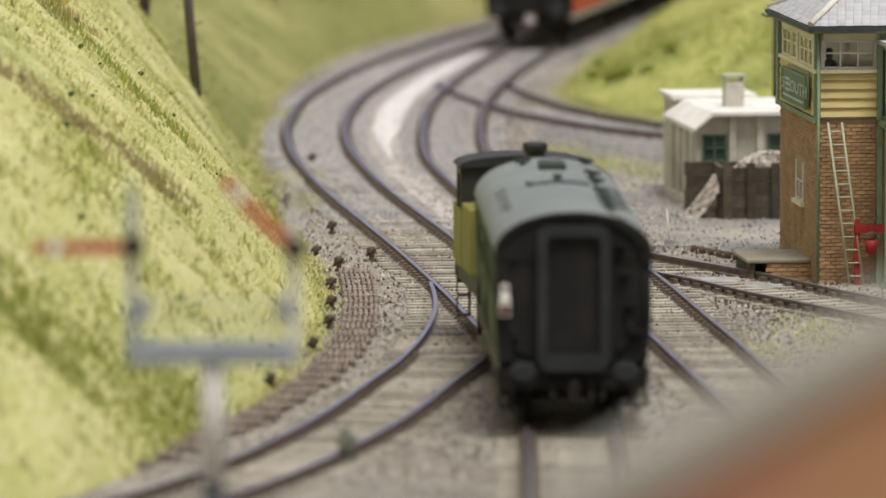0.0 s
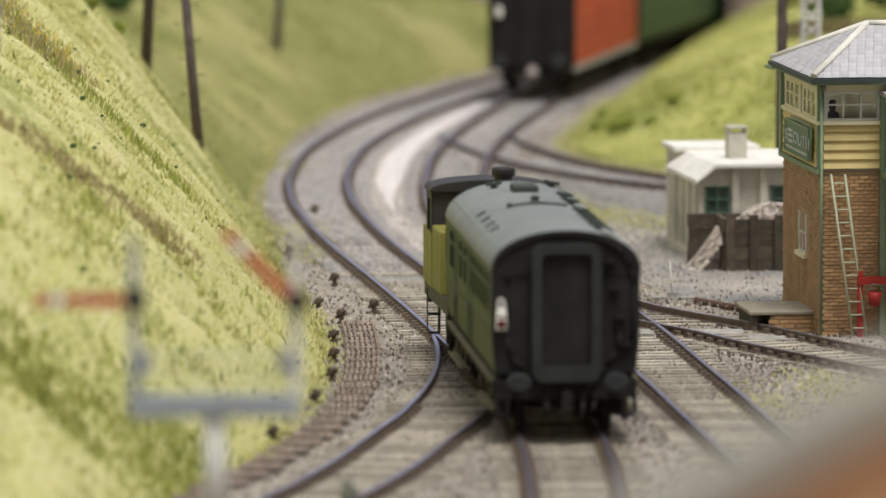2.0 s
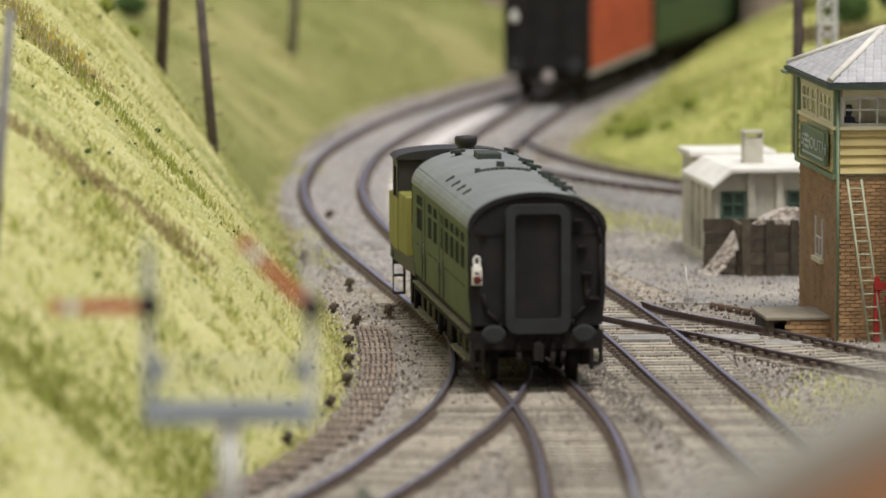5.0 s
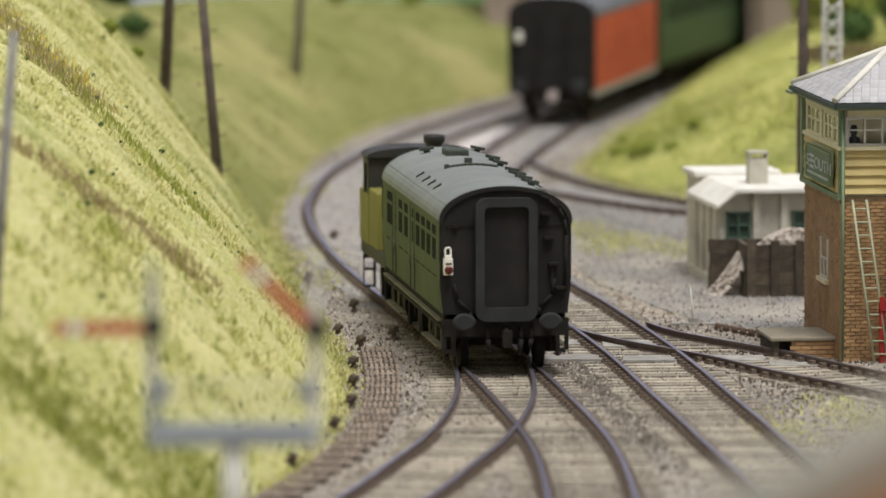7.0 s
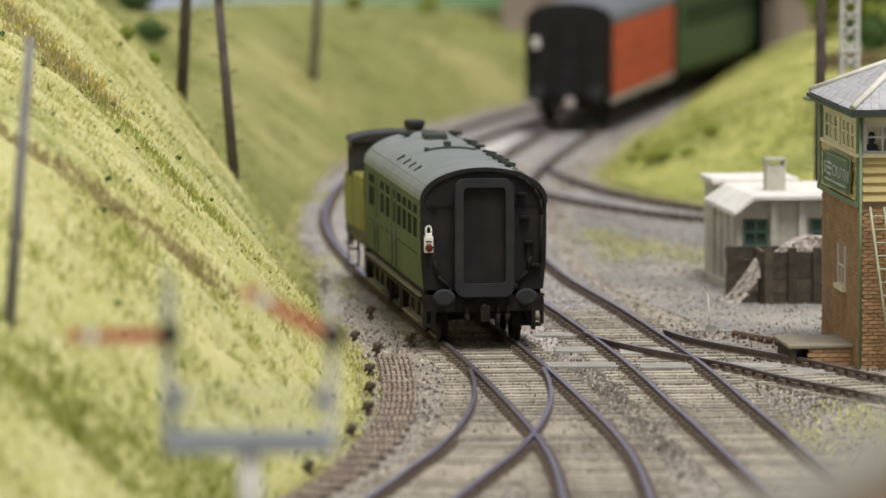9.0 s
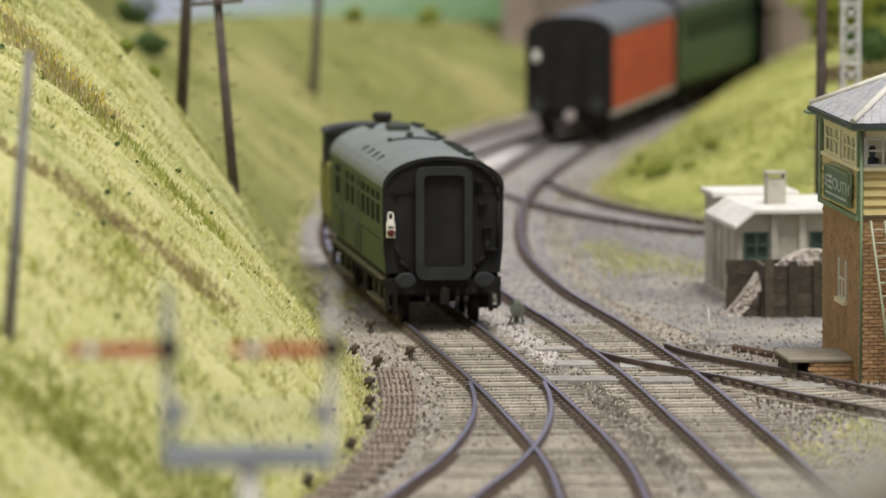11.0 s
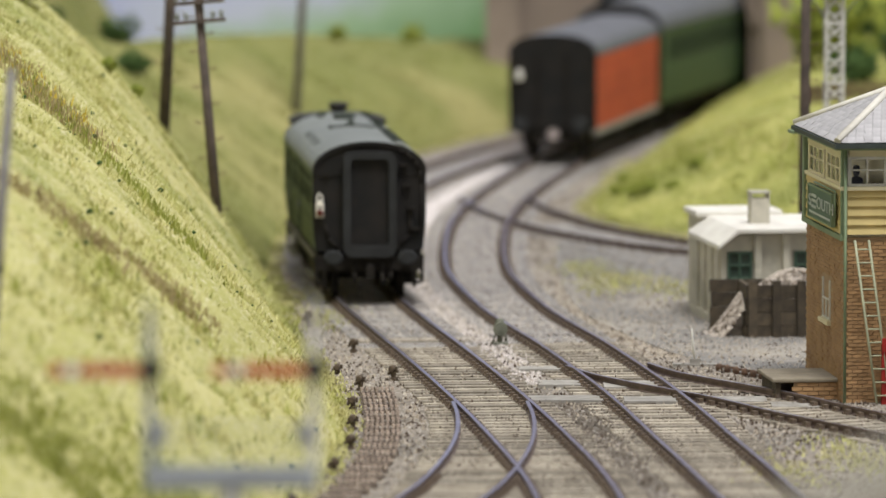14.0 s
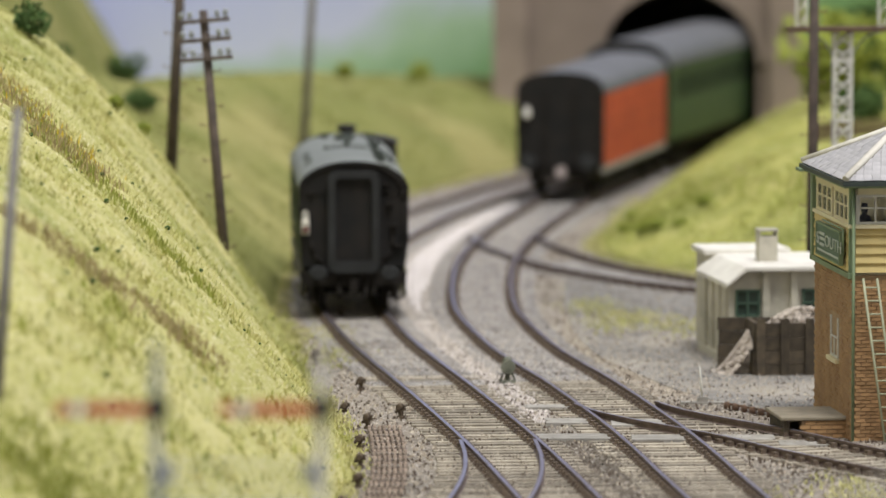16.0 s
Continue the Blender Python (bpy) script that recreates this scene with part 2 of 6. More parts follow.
# ---- building helpers ----
def box(bm, x0, x1, y0, y1, z0, z1, m=None, mi=0):
    vs = [bm.verts.new(v) for v in ((x0, y0, z0), (x1, y0, z0), (x1, y1, z0), (x0, y1, z0), (x0, y0, z1), (x1, y0, z1), (x1, y1, z1), (x0, y1, z1))]
    if m is not None:
        for v in vs:
            v.co = m @ v.co
    for f in ((0, 3, 2, 1), (4, 5, 6, 7), (0, 1, 5, 4), (1, 2, 6, 5), (2, 3, 7, 6), (3, 0, 4, 7)):
        bm.faces.new([vs[i] for i in f]).material_index = mi
    return vs


def tube(bm, p, q, r0, r1=None, n=10, caps=True, mi=0):
    """A tapered round bar from p to q."""
    r1 = r0 if r1 is None else r1
    p, q = Vector(p), Vector(q)
    w = (q - p).normalized()
    u = w.orthogonal().normalized()
    v = w.cross(u)
    rings = []
    for c, r in ((p, r0), (q, r1)):
        rings.append([bm.verts.new(c + (u * math.cos(a) + v * math.sin(a)) * r) for a in (2 * math.pi * i / n for i in range(n))])
    for i in range(n):
        f = bm.faces.new((rings[0][i], rings[0][(i + 1) % n], rings[1][(i + 1) % n], rings[1][i]))
        f.smooth, f.material_index = True, mi
    if caps:
        bm.faces.new(rings[0][::-1]).material_index = mi
        bm.faces.new(rings[1]).material_index = mi


def lathe(bm, profile, centre=(0, 0, 0), n=16, axis="z"):
    """Rings of (radius, height) turned about an upright axis, or about y."""
    rings = []
    for r, h in profile:
        ring = []
        for i in range(n):
            a = 2 * math.pi * i / n
            c = (r * math.cos(a), r * math.sin(a), h) if axis == "z" else (r * math.cos(a), h, r * math.sin(a))
            ring.append(bm.verts.new(Vector(centre) + Vector(c)))
        rings.append(ring)
    for a, b in zip(rings, rings[1:]):
        for i in range(n):
            bm.faces.new((a[i], a[(i + 1) % n], b[(i + 1) % n], b[i])).smooth = True
    bm.faces.new(rings[0][::-1])
    bm.faces.new(rings[-1])


def prism(bm, outline, y0, y1, m=None, mi=0, smooth=False):
    """An outline in x and z drawn out along y."""
    a = [bm.verts.new((x, y0, z)) for x, z in outline]
    b = [bm.verts.new((x, y1, z)) for x, z in outline]
    if m is not None:
        for v in a + b:
            v.co = m @ v.co
    n = len(outline)
    for i in range(n):
        f = bm.faces.new((a[i], a[(i + 1) % n], b[(i + 1) % n], b[i]))
        f.material_index, f.smooth = mi, smooth
    bm.faces.new(a[::-1]).material_index = mi
    bm.faces.new(b).material_index = mi


def mesh_of(name, bm, *mats):
    bmesh.ops.recalc_face_normals(bm, faces=bm.faces)
    bmesh.ops.scale(bm, vec=(MM, MM, MM), verts=bm.verts)
    me = bpy.data.meshes.new(name)
    bm.to_mesh(me)
    bm.free()
    for m in mats:
        me.materials.append(m)
    return me


def part(name, bm, material, parent=None, label="", bevel=0.0):
    mats = material if isinstance(material, (list, tuple)) else (material,)
    ob = new(name, mesh_of(name, bm, *mats))
    if parent is not None:
        ob.parent = parent
    if label:
        ob["label"] = label
    if bevel:
        md = ob.modifiers.new("edges", "BEVEL")
        md.width, md.segments, md.limit_method = bevel * MM, 2, "ANGLE"
    return ob


def thing(name, x, y, z, rz=0, label="", category="", group="", kind="", rx=0, ry=0):
    ob = new(name)
    ob.empty_display_size = 0.005
    ob.matrix_basis = pose(x * MM, y * MM, z * MM, rx, ry, rz)
    return tagged(ob, label, category, group, kind)


def raw(name, verts, faces, material, smooth=False):
    me = bpy.data.meshes.new(name)
    me.from_pydata((np.asarray(verts) * MM).tolist(), [], faces if isinstance(faces, list) else faces.tolist())
    me.materials.append(material)
    if smooth:
        me.polygons.foreach_set("use_smooth", [True] * len(me.polygons))
    return new(name, me)


# ---- track plan ----
def spline(points, step=24):
    p = np.array(points, float)
    e = np.vstack([2 * p[0] - p[1], p, 2 * p[-1] - p[-2]])
    out = []
    for i in range(1, len(e) - 2):
        a, b, c, d = e[i - 1:i + 3]
        for t in np.linspace(0, 1, step, endpoint=False):
            out.append(.5 * (2 * b + (c - a) * t + (2 * a - 5 * b + 4 * c - d) * t * t + (3 * b - a - 3 * c + d) * t ** 3))
    out.append(e[-2])
    return np.array(out)


def lengths(p):
    return np.r_[0, np.cumsum(np.hypot(*np.diff(p, axis=0).T))]


def offset(p, d):
    """The line at d to the right of p."""
    t = np.gradient(p, axis=0)
    t /= np.linalg.norm(t, axis=1)[:, None]
    return p + d * np.c_[t[:, 1], -t[:, 0]]


def even(p, step):
    s = lengths(p)
    k = np.arange(0, s[-1], step)
    return np.c_[np.interp(k, s, p[:, 0]), np.interp(k, s, p[:, 1])]


HALF = 9.41  # half the gauge
MAIN = spline([(22.6, 1105), (28.6, 1229), (31.9, 1387), (31.2, 1489), (27.9, 1557), (20.7, 1636), (11.9, 1719), (-0.8, 1824), (-17.6, 1954), (-27, 2044), (-32.4, 2120), (-34.0, 2205), (-28.6, 2320), (-12.1, 2445),
               (8.4, 2545), (42.7, 2677), (92.8, 2835), (152.8, 2998)])
BRANCH = spline([(11.9, 1713), (13.1, 1674), (12.6, 1634), (9.8, 1590), (4.4, 1541), (-2.0, 1502), (-11.6, 1445), (-23.2, 1394), (-37.5, 1345), (-55.6, 1302), (-95.3, 1229), (-160.9, 1146)])
RIGHT = spline([(93.7, 1271), (84.9, 1377), (74.9, 1480), (69.8, 1533), (65.2, 1585), (60.6, 1634), (54.9, 1697), (48.2, 1760), (36.3, 1854), (28.7, 1905), (21.2, 1959), (13.7, 2039), (10.6, 2096), (10.2, 2178),
                (12.8, 2269), (20.9, 2375), (35.8, 2496), (47.6, 2573), (70.4, 2690), (102.5, 2835), (141.6, 2970)])
CROSSING = spline([(43.9, 1801), (49.8, 1781), (59.7, 1760), (67.6, 1746), (80.3, 1722), (93.0, 1692), (108.6, 1661), (132.8, 1616), (176.1, 1550)])
SIDING = spline([(17.7, 2370), (22.9, 2328), (31.1, 2286), (41.3, 2249), (53.6, 2217), (65.8, 2193), (82.1, 2168), (112.6, 2135), (163.3, 2091), (244.0, 2041)])
GROUND_Z = -2.35
TOE_LEFT = spline([(-306.9, 925), (-152.0, 1189), (-95.7, 1272), (-63.5, 1348), (-46.5, 1427), (-37.0, 1477), (-29.4, 1553), (-24.7, 1653), (-27.8, 1745), (-36.0, 1832), (-42.2, 1894), (-47.6, 1994),
                   (-53.0, 2068), (-54.5, 2190), (-49.9, 2344), (-29.5, 2536), (1.1, 2654), (31.1, 2751), (56, 2845)], 6)
TOE_RIGHT = spline([(165.8, 3188), (146.8, 3066), (103.3, 2806), (70.7, 2546), (56.4, 2409), (50.9, 2334), (61.1, 2280), (79.4, 2236), (115.1, 2192), (174.2, 2149), (406.2, 2030)], 6)


def near_line(q, line):
    """Distance of each point to the line, and on which side it lies (positive to the left of the line's way)."""
    best = np.full(len(q), 1e9)
    side = np.zeros(len(q))
    for a, b in zip(line, line[1:]):
        ab = b - a
        t = np.clip(((q - a) @ ab) / (ab @ ab), 0, 1)
        w = q - (a + t[:, None] * ab)
        d = np.hypot(w[:, 0], w[:, 1])
        cr = ab[0] * (q[:, 1] - a[1]) - ab[1] * (q[:, 0] - a[0])
        upd = d < best
        best[upd] = d[upd]
        side[upd] = np.sign(cr[upd])
    return best, side


def rough(x, y, s, seed=0.0):
    return np.array([noise.noise((a / s, b / s, seed)) for a, b in zip(x, y)])


def bank_left(x, y):
    q = np.c_[x, y]
    d, side = near_line(q, TOE_LEFT)
    far = np.clip((y - 2030) / 240, 0, 1)
    far = far * far * (3 - 2 * far)
    cap_far = np.interp(x, [-300, -139, -114, -44, -19, 60], [125, 88, 67, 42, 32, 26])
    cap = 125 * (1 - far) + cap_far * far
    slope = (1.12 + 0.0016 * np.clip(y - 1750, 0, 250)) * (1 - far) + 0.80 * far
    h = cap * np.tanh(slope * d / cap * 1.02)
    back = np.clip((d - 65) / 90, 0, 1) * np.clip((y - 2300) / 200, 0, 1) * np.clip((x + 190) / 70, 0, 1)
    h = h * (1 - 0.85 * back * back * (3 - 2 * back))
    return np.where(side > 0, GROUND_Z - 0.4 + h, GROUND_Z - 4), d * side


def bank_right(x, y):
    q = np.c_[x, y]
    d, side = near_line(q, TOE_RIGHT)
    cap = 46
    h = cap * np.tanh(0.62 * d / cap)
    return np.where(side > 0, GROUND_Z - 0.4 + h, GROUND_Z - 4), d * side


def bank(name, height, xs, ys, bumps, label, material):
    gx, gy = np.meshgrid(xs, ys)
    x, y = gx.ravel(), gy.ravel()
    z, d = height(x, y)
    amp = np.clip(d / 12, 0, 1)
    z = z + amp * (bumps * rough(x, y, 22, 1) + 0.5 * bumps * rough(x, y, 8, 2) + 0.9 * rough(x, y, 2.6, 3))
    nx, ny = len(xs), len(ys)
    keep = d > -3
    idx = np.arange(nx * ny).reshape(ny, nx)
    quads = np.stack([idx[:-1, :-1], idx[:-1, 1:], idx[1:, 1:], idx[1:, :-1]], -1).reshape(-1, 4)
    quads = quads[keep[quads].any(1)]
    used = np.unique(quads)
    remap = np.full(nx * ny, -1)
    remap[used] = np.arange(len(used))
    ob = raw(name, np.c_[x, y, z][used], remap[quads], material, True)
    return tagged(ob, label, "embankment", kind="structure")


def sweep(bm, line, profile, z=0.0, mi=()):
    """A closed profile of (across, up) drawn along a line in the plan."""
    t = np.gradient(line, axis=0)
    t /= np.linalg.norm(t, axis=1)[:, None]
    nrm = np.c_[t[:, 1], -t[:, 0]]
    rings = [[bm.verts.new((p[0] + a * q[0], p[1] + a * q[1], z + h)) for a, h in profile] for p, q in zip(line, nrm)]
    n = len(profile)
    for a, b in zip(rings, rings[1:]):
        for i in range(n):
            bm.faces.new((a[i], a[(i + 1) % n], b[(i + 1) % n], b[i])).material_index = mi[i] if mi else 0
    bm.faces.new(rings[0])
    bm.faces.new(rings[-1][::-1])


# ---- setting ----
def build_ground():
    bm = bmesh.new()
    box(bm, -900, 900, 300, 3000, GROUND_Z - 14, GROUND_Z)
    tagged(part("ground", bm, BALLAST), "brown grey ballasted baseboard of the model railway", "ground", kind="structure")
    bm = bmesh.new()
    a = spline([(62, 1855), (52, 1901), (42, 1959), (36.5, 2041), (36, 2149), (41, 2226), (62, 2197), (92, 2149), (183, 2077), (260, 1843), (150, 1797), (100, 1779), (80, 1797)], 8)
    vs = [bm.verts.new((x, y, GROUND_Z + 0.25)) for x, y in a]
    bm.faces.new(vs)
    tagged(part("yard", bm, CINDER), "dark grey cinder yard round the hut", "yard", kind="structure")
    bank("embankment_near", bank_left, np.arange(-330, 0, 2.4), np.arange(930, 2092, 4.0), 2.1, "pale yellow-green grassed cutting side of scenic scatter", GRASS)
    bank("embankment_far", bank_left, np.arange(-330, 110, 2.8), np.arange(2090, 2982, 4.6), 2.4, "olive green grassed far side of the cutting", FAR_GRASS)
    bank("embankment_right", bank_right, np.arange(44, 400, 3.0), np.arange(2020, 2985, 4.6), 2.0, "yellow-green grassed mound between the tracks", MOUND_GRASS)


def build_backdrop():
    m = bpy.data.materials.new("painted_sky")
    m.use_nodes = True
    nt = m.node_tree
    N, L = nt.nodes.new, nt.links.new
    b = nt.nodes["Principled BSDF"]
    b.inputs["Roughness"].default_value = 0.9
    tc, sep = N("ShaderNodeTexCoord"), N("ShaderNodeSeparateXYZ")
    L(tc.outputs["Object"], sep.inputs[0])
    n = N("ShaderNodeTexNoise")
    n.inputs["Scale"].default_value, n.inputs["Detail"].default_value = 22, 5
    L(tc.outputs["Object"], n.inputs["Vector"])
    m1 = N("ShaderNodeMath")
    m1.operation = "MULTIPLY_ADD"
    L(sep.outputs["X"], m1.inputs[0])
    m1.inputs[1].default_value = -0.25
    L(sep.outputs["Z"], m1.inputs[2])
    m2 = N("ShaderNodeMath")
    m2.operation = "MULTIPLY_ADD"
    L(n.outputs["Fac"], m2.inputs[0])
    m2.inputs[1].default_value = -0.05
    L(m1.outputs[0], m2.inputs[2])
    mr = N("ShaderNodeMapRange")
    mr.inputs[1].default_value, mr.inputs[2].default_value = -0.02, 0.15
    L(m2.outputs[0], mr.inputs[0])
    r = N("ShaderNodeValToRGB")
    r.color_ramp.elements[0].position, r.color_ramp.elements[0].color = 0.0, (0.20, 0.36, 0.14, 1)
    r.color_ramp.elements[1].position, r.color_ramp.elements[1].color = 1.0, (0.50, 0.58, 0.97, 1)
    for p, c in ((0.10, (0.24, 0.42, 0.22, 1)), (0.19, (0.42, 0.60, 0.42, 1)), (0.30, (0.66, 0.70, 0.94, 1)), (0.5, (0.55, 0.60, 0.97, 1))):
        e = r.color_ramp.elements.new(p)
        e.color = c
    L(mr.outputs[0], r.inputs[0])
    L(r.outputs[0], b.inputs["Base Color"])
    bm = bmesh.new()
    box(bm, -900, 900, 2985, 2993, -14, 620)
    tagged(part("backdrop", bm, m), "painted backdrop of pale blue sky over green hills", "backdrop", kind="structure")


RAIL_PROFILE = [(-0.48, 0.0), (0.48, 0.0), (0.5, -0.55), (0.2, -0.7), (0.2, -1.6), (0.75, -1.95), (-0.75, -1.95), (-0.2, -1.6), (-0.2, -0.7), (-0.5, -0.55)]
RAIL_MATS = (1, 0, 0, 0, 0, 0, 0, 0, 0, 0)


def cut(line, y0, y1):
    return line[(line[:, 1] >= y0) & (line[:, 1] <= y1)]


def build_track(name, line, label, dz, keep, sleepers, width=33.0, pitch=6.6, half=HALF, turnout=None):
    """One line of track: two rails on timber sleepers with cast chairs."""
    t = thing(name, 0, 0, 0, label=label, category="railway track", kind="structure")
    fine = even(line, 3.0)
    for side in (-1, 1):
        r = offset(fine, side * half)
        if keep:
            r = np.array([p for p in r if keep(p, side)])
        bm = bmesh.new()
        sweep(bm, r, RAIL_PROFILE, dz, RAIL_MATS)
        part("rail", bm, (RAIL_SIDE, RAIL_TOP), t, "running rail with a polished blue-grey head and rusty web")
    pts = even(line, pitch)
    tg = np.gradient(pts, axis=0)
    bm = bmesh.new()
    box(bm, -width / 2, width / 2, -1.65, 1.65, -3.4, -1.85)
    me = mesh_of("sleeper", bm, SLEEPER)
    dusty = me.copy()
    dusty.materials[0] = GREY_SLEEPER
    ch = bmesh.new()
    fast = bmesh.new()
    count = 0
    for p, g in zip(pts, tg):
        if not sleepers(p):
            continue
        ang = math.degrees(math.atan2(-g[0], g[1]))
        mid, long = (p[0], 1.0) if turnout is None else turnout(p, width)
        m = pose(mid, p[1], dz - random.random() * 0.16, 0, 0, ang + random.uniform(-1.2, 1.2))
        if p[1] > 2000 or count >= 300:
            box(fast, -width / 2, width / 2, -1.65, 1.65, -3.4, -1.85, m)
        else:
            o = new("sleeper", me if p[1] < 1850 + random.uniform(0, 50) else dusty)
            o.parent = t
            m.translation *= MM
            o.matrix_basis = m @ Matrix.Diagonal((long * random.uniform(0.98, 1.02), random.uniform(0.92, 1.08), 1, 1))
            count += 1
        m = pose(p[0], p[1], dz, 0, 0, ang)
        for side in (-1, 1):
            for k in (-1, 1):
                c = side * half + k * 1.15
                box(ch, c - 0.65, c + 0.65, -1.05, 1.05, -2.0, -0.8, m)
                box(ch, c + k * 0.4 - 0.6, c + k * 0.4 + 0.6, -1.35, 1.35, -2.0, -1.5, m)
    tagged(part("rail_chairs", ch, CHAIR, t), kind="stuff")
    tagged(part("far_sleepers", fast, GREY_SLEEPER, t), kind="stuff")
    return t


def turnout_timber(other, y0, y1):
    """Long timbers that carry two lines where they part."""
    near = other[np.argsort(other[:, 1])]

    def span(p, width):
        if not y0 < p[1] < y1:
            return p[0], 1.0
        x = float(np.interp(p[1], near[:, 1], near[:, 0]))
        return (p[0] + x) / 2, (width + abs(x - p[0])) / width
    return span


def build_tracks():
    build_track("main_track", MAIN, "curved main line track in weathered brown ballast", 0.0, None, lambda p: p[1] < 2960, turnout=turnout_timber(BRANCH, 1560, 1710))
    build_track("branch_track", BRANCH, "diverging track with polished rails curving to the cutting", 0.05, lambda p, s: p[1] < 1711, lambda p: p[1] < 1562, width=31)
    build_track("second_track", RIGHT, "curved second main line track in pale ballast", 0.0, None, lambda p: p[1] < 2950, turnout=turnout_timber(CROSSING, 1745, 1800))
    build_track("crossover_track", CROSSING, "rusty siding track diverging past the signal box", 0.05, None, lambda p: p[0] > 74, width=33, half=11.4)
    build_track("yard_siding", SIDING, "dark siding track curving behind the hut", 0.05, None, lambda p: p[0] > 34, width=34, half=11.8)
    # paler ballast under both lines round the far curve
    a, b = (np.array([p for p in even(offset(l, d), 6.0) if 1990 < p[1] < 2700]) for l, d in ((MAIN, -17), (RIGHT, 17)))
    n = min(len(a), len(b))
    bm = bmesh.new()
    row = []
    for i in range(n):
        p, q = a[int(i * (len(a) - 1) / (n - 1))], b[int(i * (len(b) - 1) / (n - 1))]
        k, c = min(1.0, 0.25 + i / 18), (p + q) / 2
        row.append([bm.verts.new((*(c + (v - c) * k * random.uniform(0.92, 1.04)), GROUND_Z + 0.12)) for v in (p, q)])
    for u, v in zip(row, row[1:]):
        bm.faces.new((u[0], u[1], v[1], v[0]))
    tagged(part("pale_ballast", bm, PALE_BALLAST), "pale grey ballast round the far curve", "ballast", kind="structure")
    # pale fresh ballast between the two main lines
    a = [p for p in even(offset(MAIN, 17), 4.0) if 2085 < p[1] < 2620]
    b = [p for p in even(offset(RIGHT, -16), 4.0) if 2085 < p[1] < 2620]
    bm = bmesh.new()
    n = min(len(a), len(b))
    ia, ib = [], []
    for i in range(n):
        p, q = a[int(i * (len(a) - 1) / (n - 1))], b[int(i * (len(b) - 1) / (n - 1))]
        taper = min(1.0, i / 28, (n - 1 - i) / 8)
        mid, k = (p + q) / 2, 0.08 + 0.74 * taper
        for v, row in ((p, ia), (q, ib)):
            w = mid + (v - mid) * k * random.uniform(0.8, 1.08)
            row.append(bm.verts.new((w[0], w[1], GROUND_Z + 0.45)))
    for i in range(n - 1):
        bm.faces.new((ia[i], ib[i], ib[i + 1], ia[i + 1]))
    tagged(part("ballast_strip", bm, STRIP_AND_GLINTS), "strip of pale fresh ballast between the main lines", "ballast", kind="structure")


def build_portal():
    t = thing("tunnel_portal", 96, 2850, 0, -4, "pinkish brown stone tunnel portal with a round arch", "tunnel portal", kind="structure")
    R, S, TOP = 33.0, 34.0, 230.0
    arch = [(R * math.cos(a), S + 31 * math.sin(a)) for a in (math.pi * i / 20 for i in range(21))]
    bm = bmesh.new()
    out = [(R + 18, GROUND_Z - 4), (R + 18, TOP), (-R - 43, TOP), (-R - 43, GROUND_Z - 4), (-R, GROUND_Z - 4)] + arch[::-1] + [(R, GROUND_Z - 4)]
    prism(bm, out, 0, 16)
    part("wall", bm, PORTAL_STONE, t)
    bm = bmesh.new()
    for (x0, z0), (x1, z1) in zip(arch, arch[1:]):
        k = 1.22
        c = S
        prism(bm, [(x0 * 1.001, z0), (x1 * 1.001, z1), (x1 * k, c + (z1 - c) * k), (x0 * k, c + (z0 - c) * k)], -1.4, 3)
    part("arch_ring", bm, PORTAL_STONE, t)
    bm = bmesh.new()
    for x in (-R - 38, R + 12):
        box(bm, x - 7, x + 7, -4, 0.5, GROUND_Z - 3, TOP)
    part("buttress", bm, PORTAL_STONE, t)
    # tube and closing back sheet, coloured near-black for the tunnel's darkness
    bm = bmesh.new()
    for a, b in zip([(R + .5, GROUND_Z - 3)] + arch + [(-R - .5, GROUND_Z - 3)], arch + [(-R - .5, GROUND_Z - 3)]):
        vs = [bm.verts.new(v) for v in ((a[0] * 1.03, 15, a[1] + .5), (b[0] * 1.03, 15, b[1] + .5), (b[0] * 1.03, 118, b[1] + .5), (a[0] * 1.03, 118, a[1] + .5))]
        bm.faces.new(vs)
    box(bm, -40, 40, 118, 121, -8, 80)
    part("tunnel_lining", bm, TUNNEL_DARK, t)
    bm = bmesh.new()
    for i in range(60):
        x, y, r = random.uniform(36, 66), random.uniform(-14, -4), random.uniform(2, 5)
        m = pose(x, y, random.uniform(-2, 9), random.uniform(0, 90), random.uniform(0, 90), random.uniform(0, 90))
        bmesh.ops.create_icosphere(bm, subdivisions=1, radius=r, matrix=m)
    part("rubble", bm, ROCK, t, "pinkish grey rock rubble at the wall's foot")


# ---- trains ----
def coach_outline(w, floor, eaves, top, tumble=0.8, full=0.88):
    """Half-section of a coach mirrored: body sides with a slight tumblehome under an arched roof."""
    h = w / 2
    side = [(h - tumble, floor), (h - 0.15, floor + 7), (h, floor + 13), (h, eaves)]
    roof = []
    for i in range(1, 13):
        a = math.pi / 2 * i / 12
        roof.append((h * math.cos(a) ** full, eaves + (top - eaves) * math.sin(a) ** full))
    roof[-1] = (0.0, top)
    return side, roof


def mirrored(right):
    """An outline from points on the right half, from the bottom up to the middle."""
    return right + [(-x, z) for x, z in reversed(right) if abs(x) > 1e-6]


def wheel_mesh():
    bm = bmesh.new()
    lathe(bm, [(1.0, -1.2), (6.2, -1.2), (6.9, -1.1), (6.9, -0.6), (6.2, -0.5), (6.2, 1.0), (5.2, 1.0), (5.2, 0.4), (1.4, 0.4), (1.4, 1.2)], n=20)
    bmesh.ops.rotate(bm, verts=bm.verts, cent=(0, 0, 0), matrix=Matrix.Rotation(radians(90), 3, "Y"))
    return mesh_of("wheel", bm, UNDER)


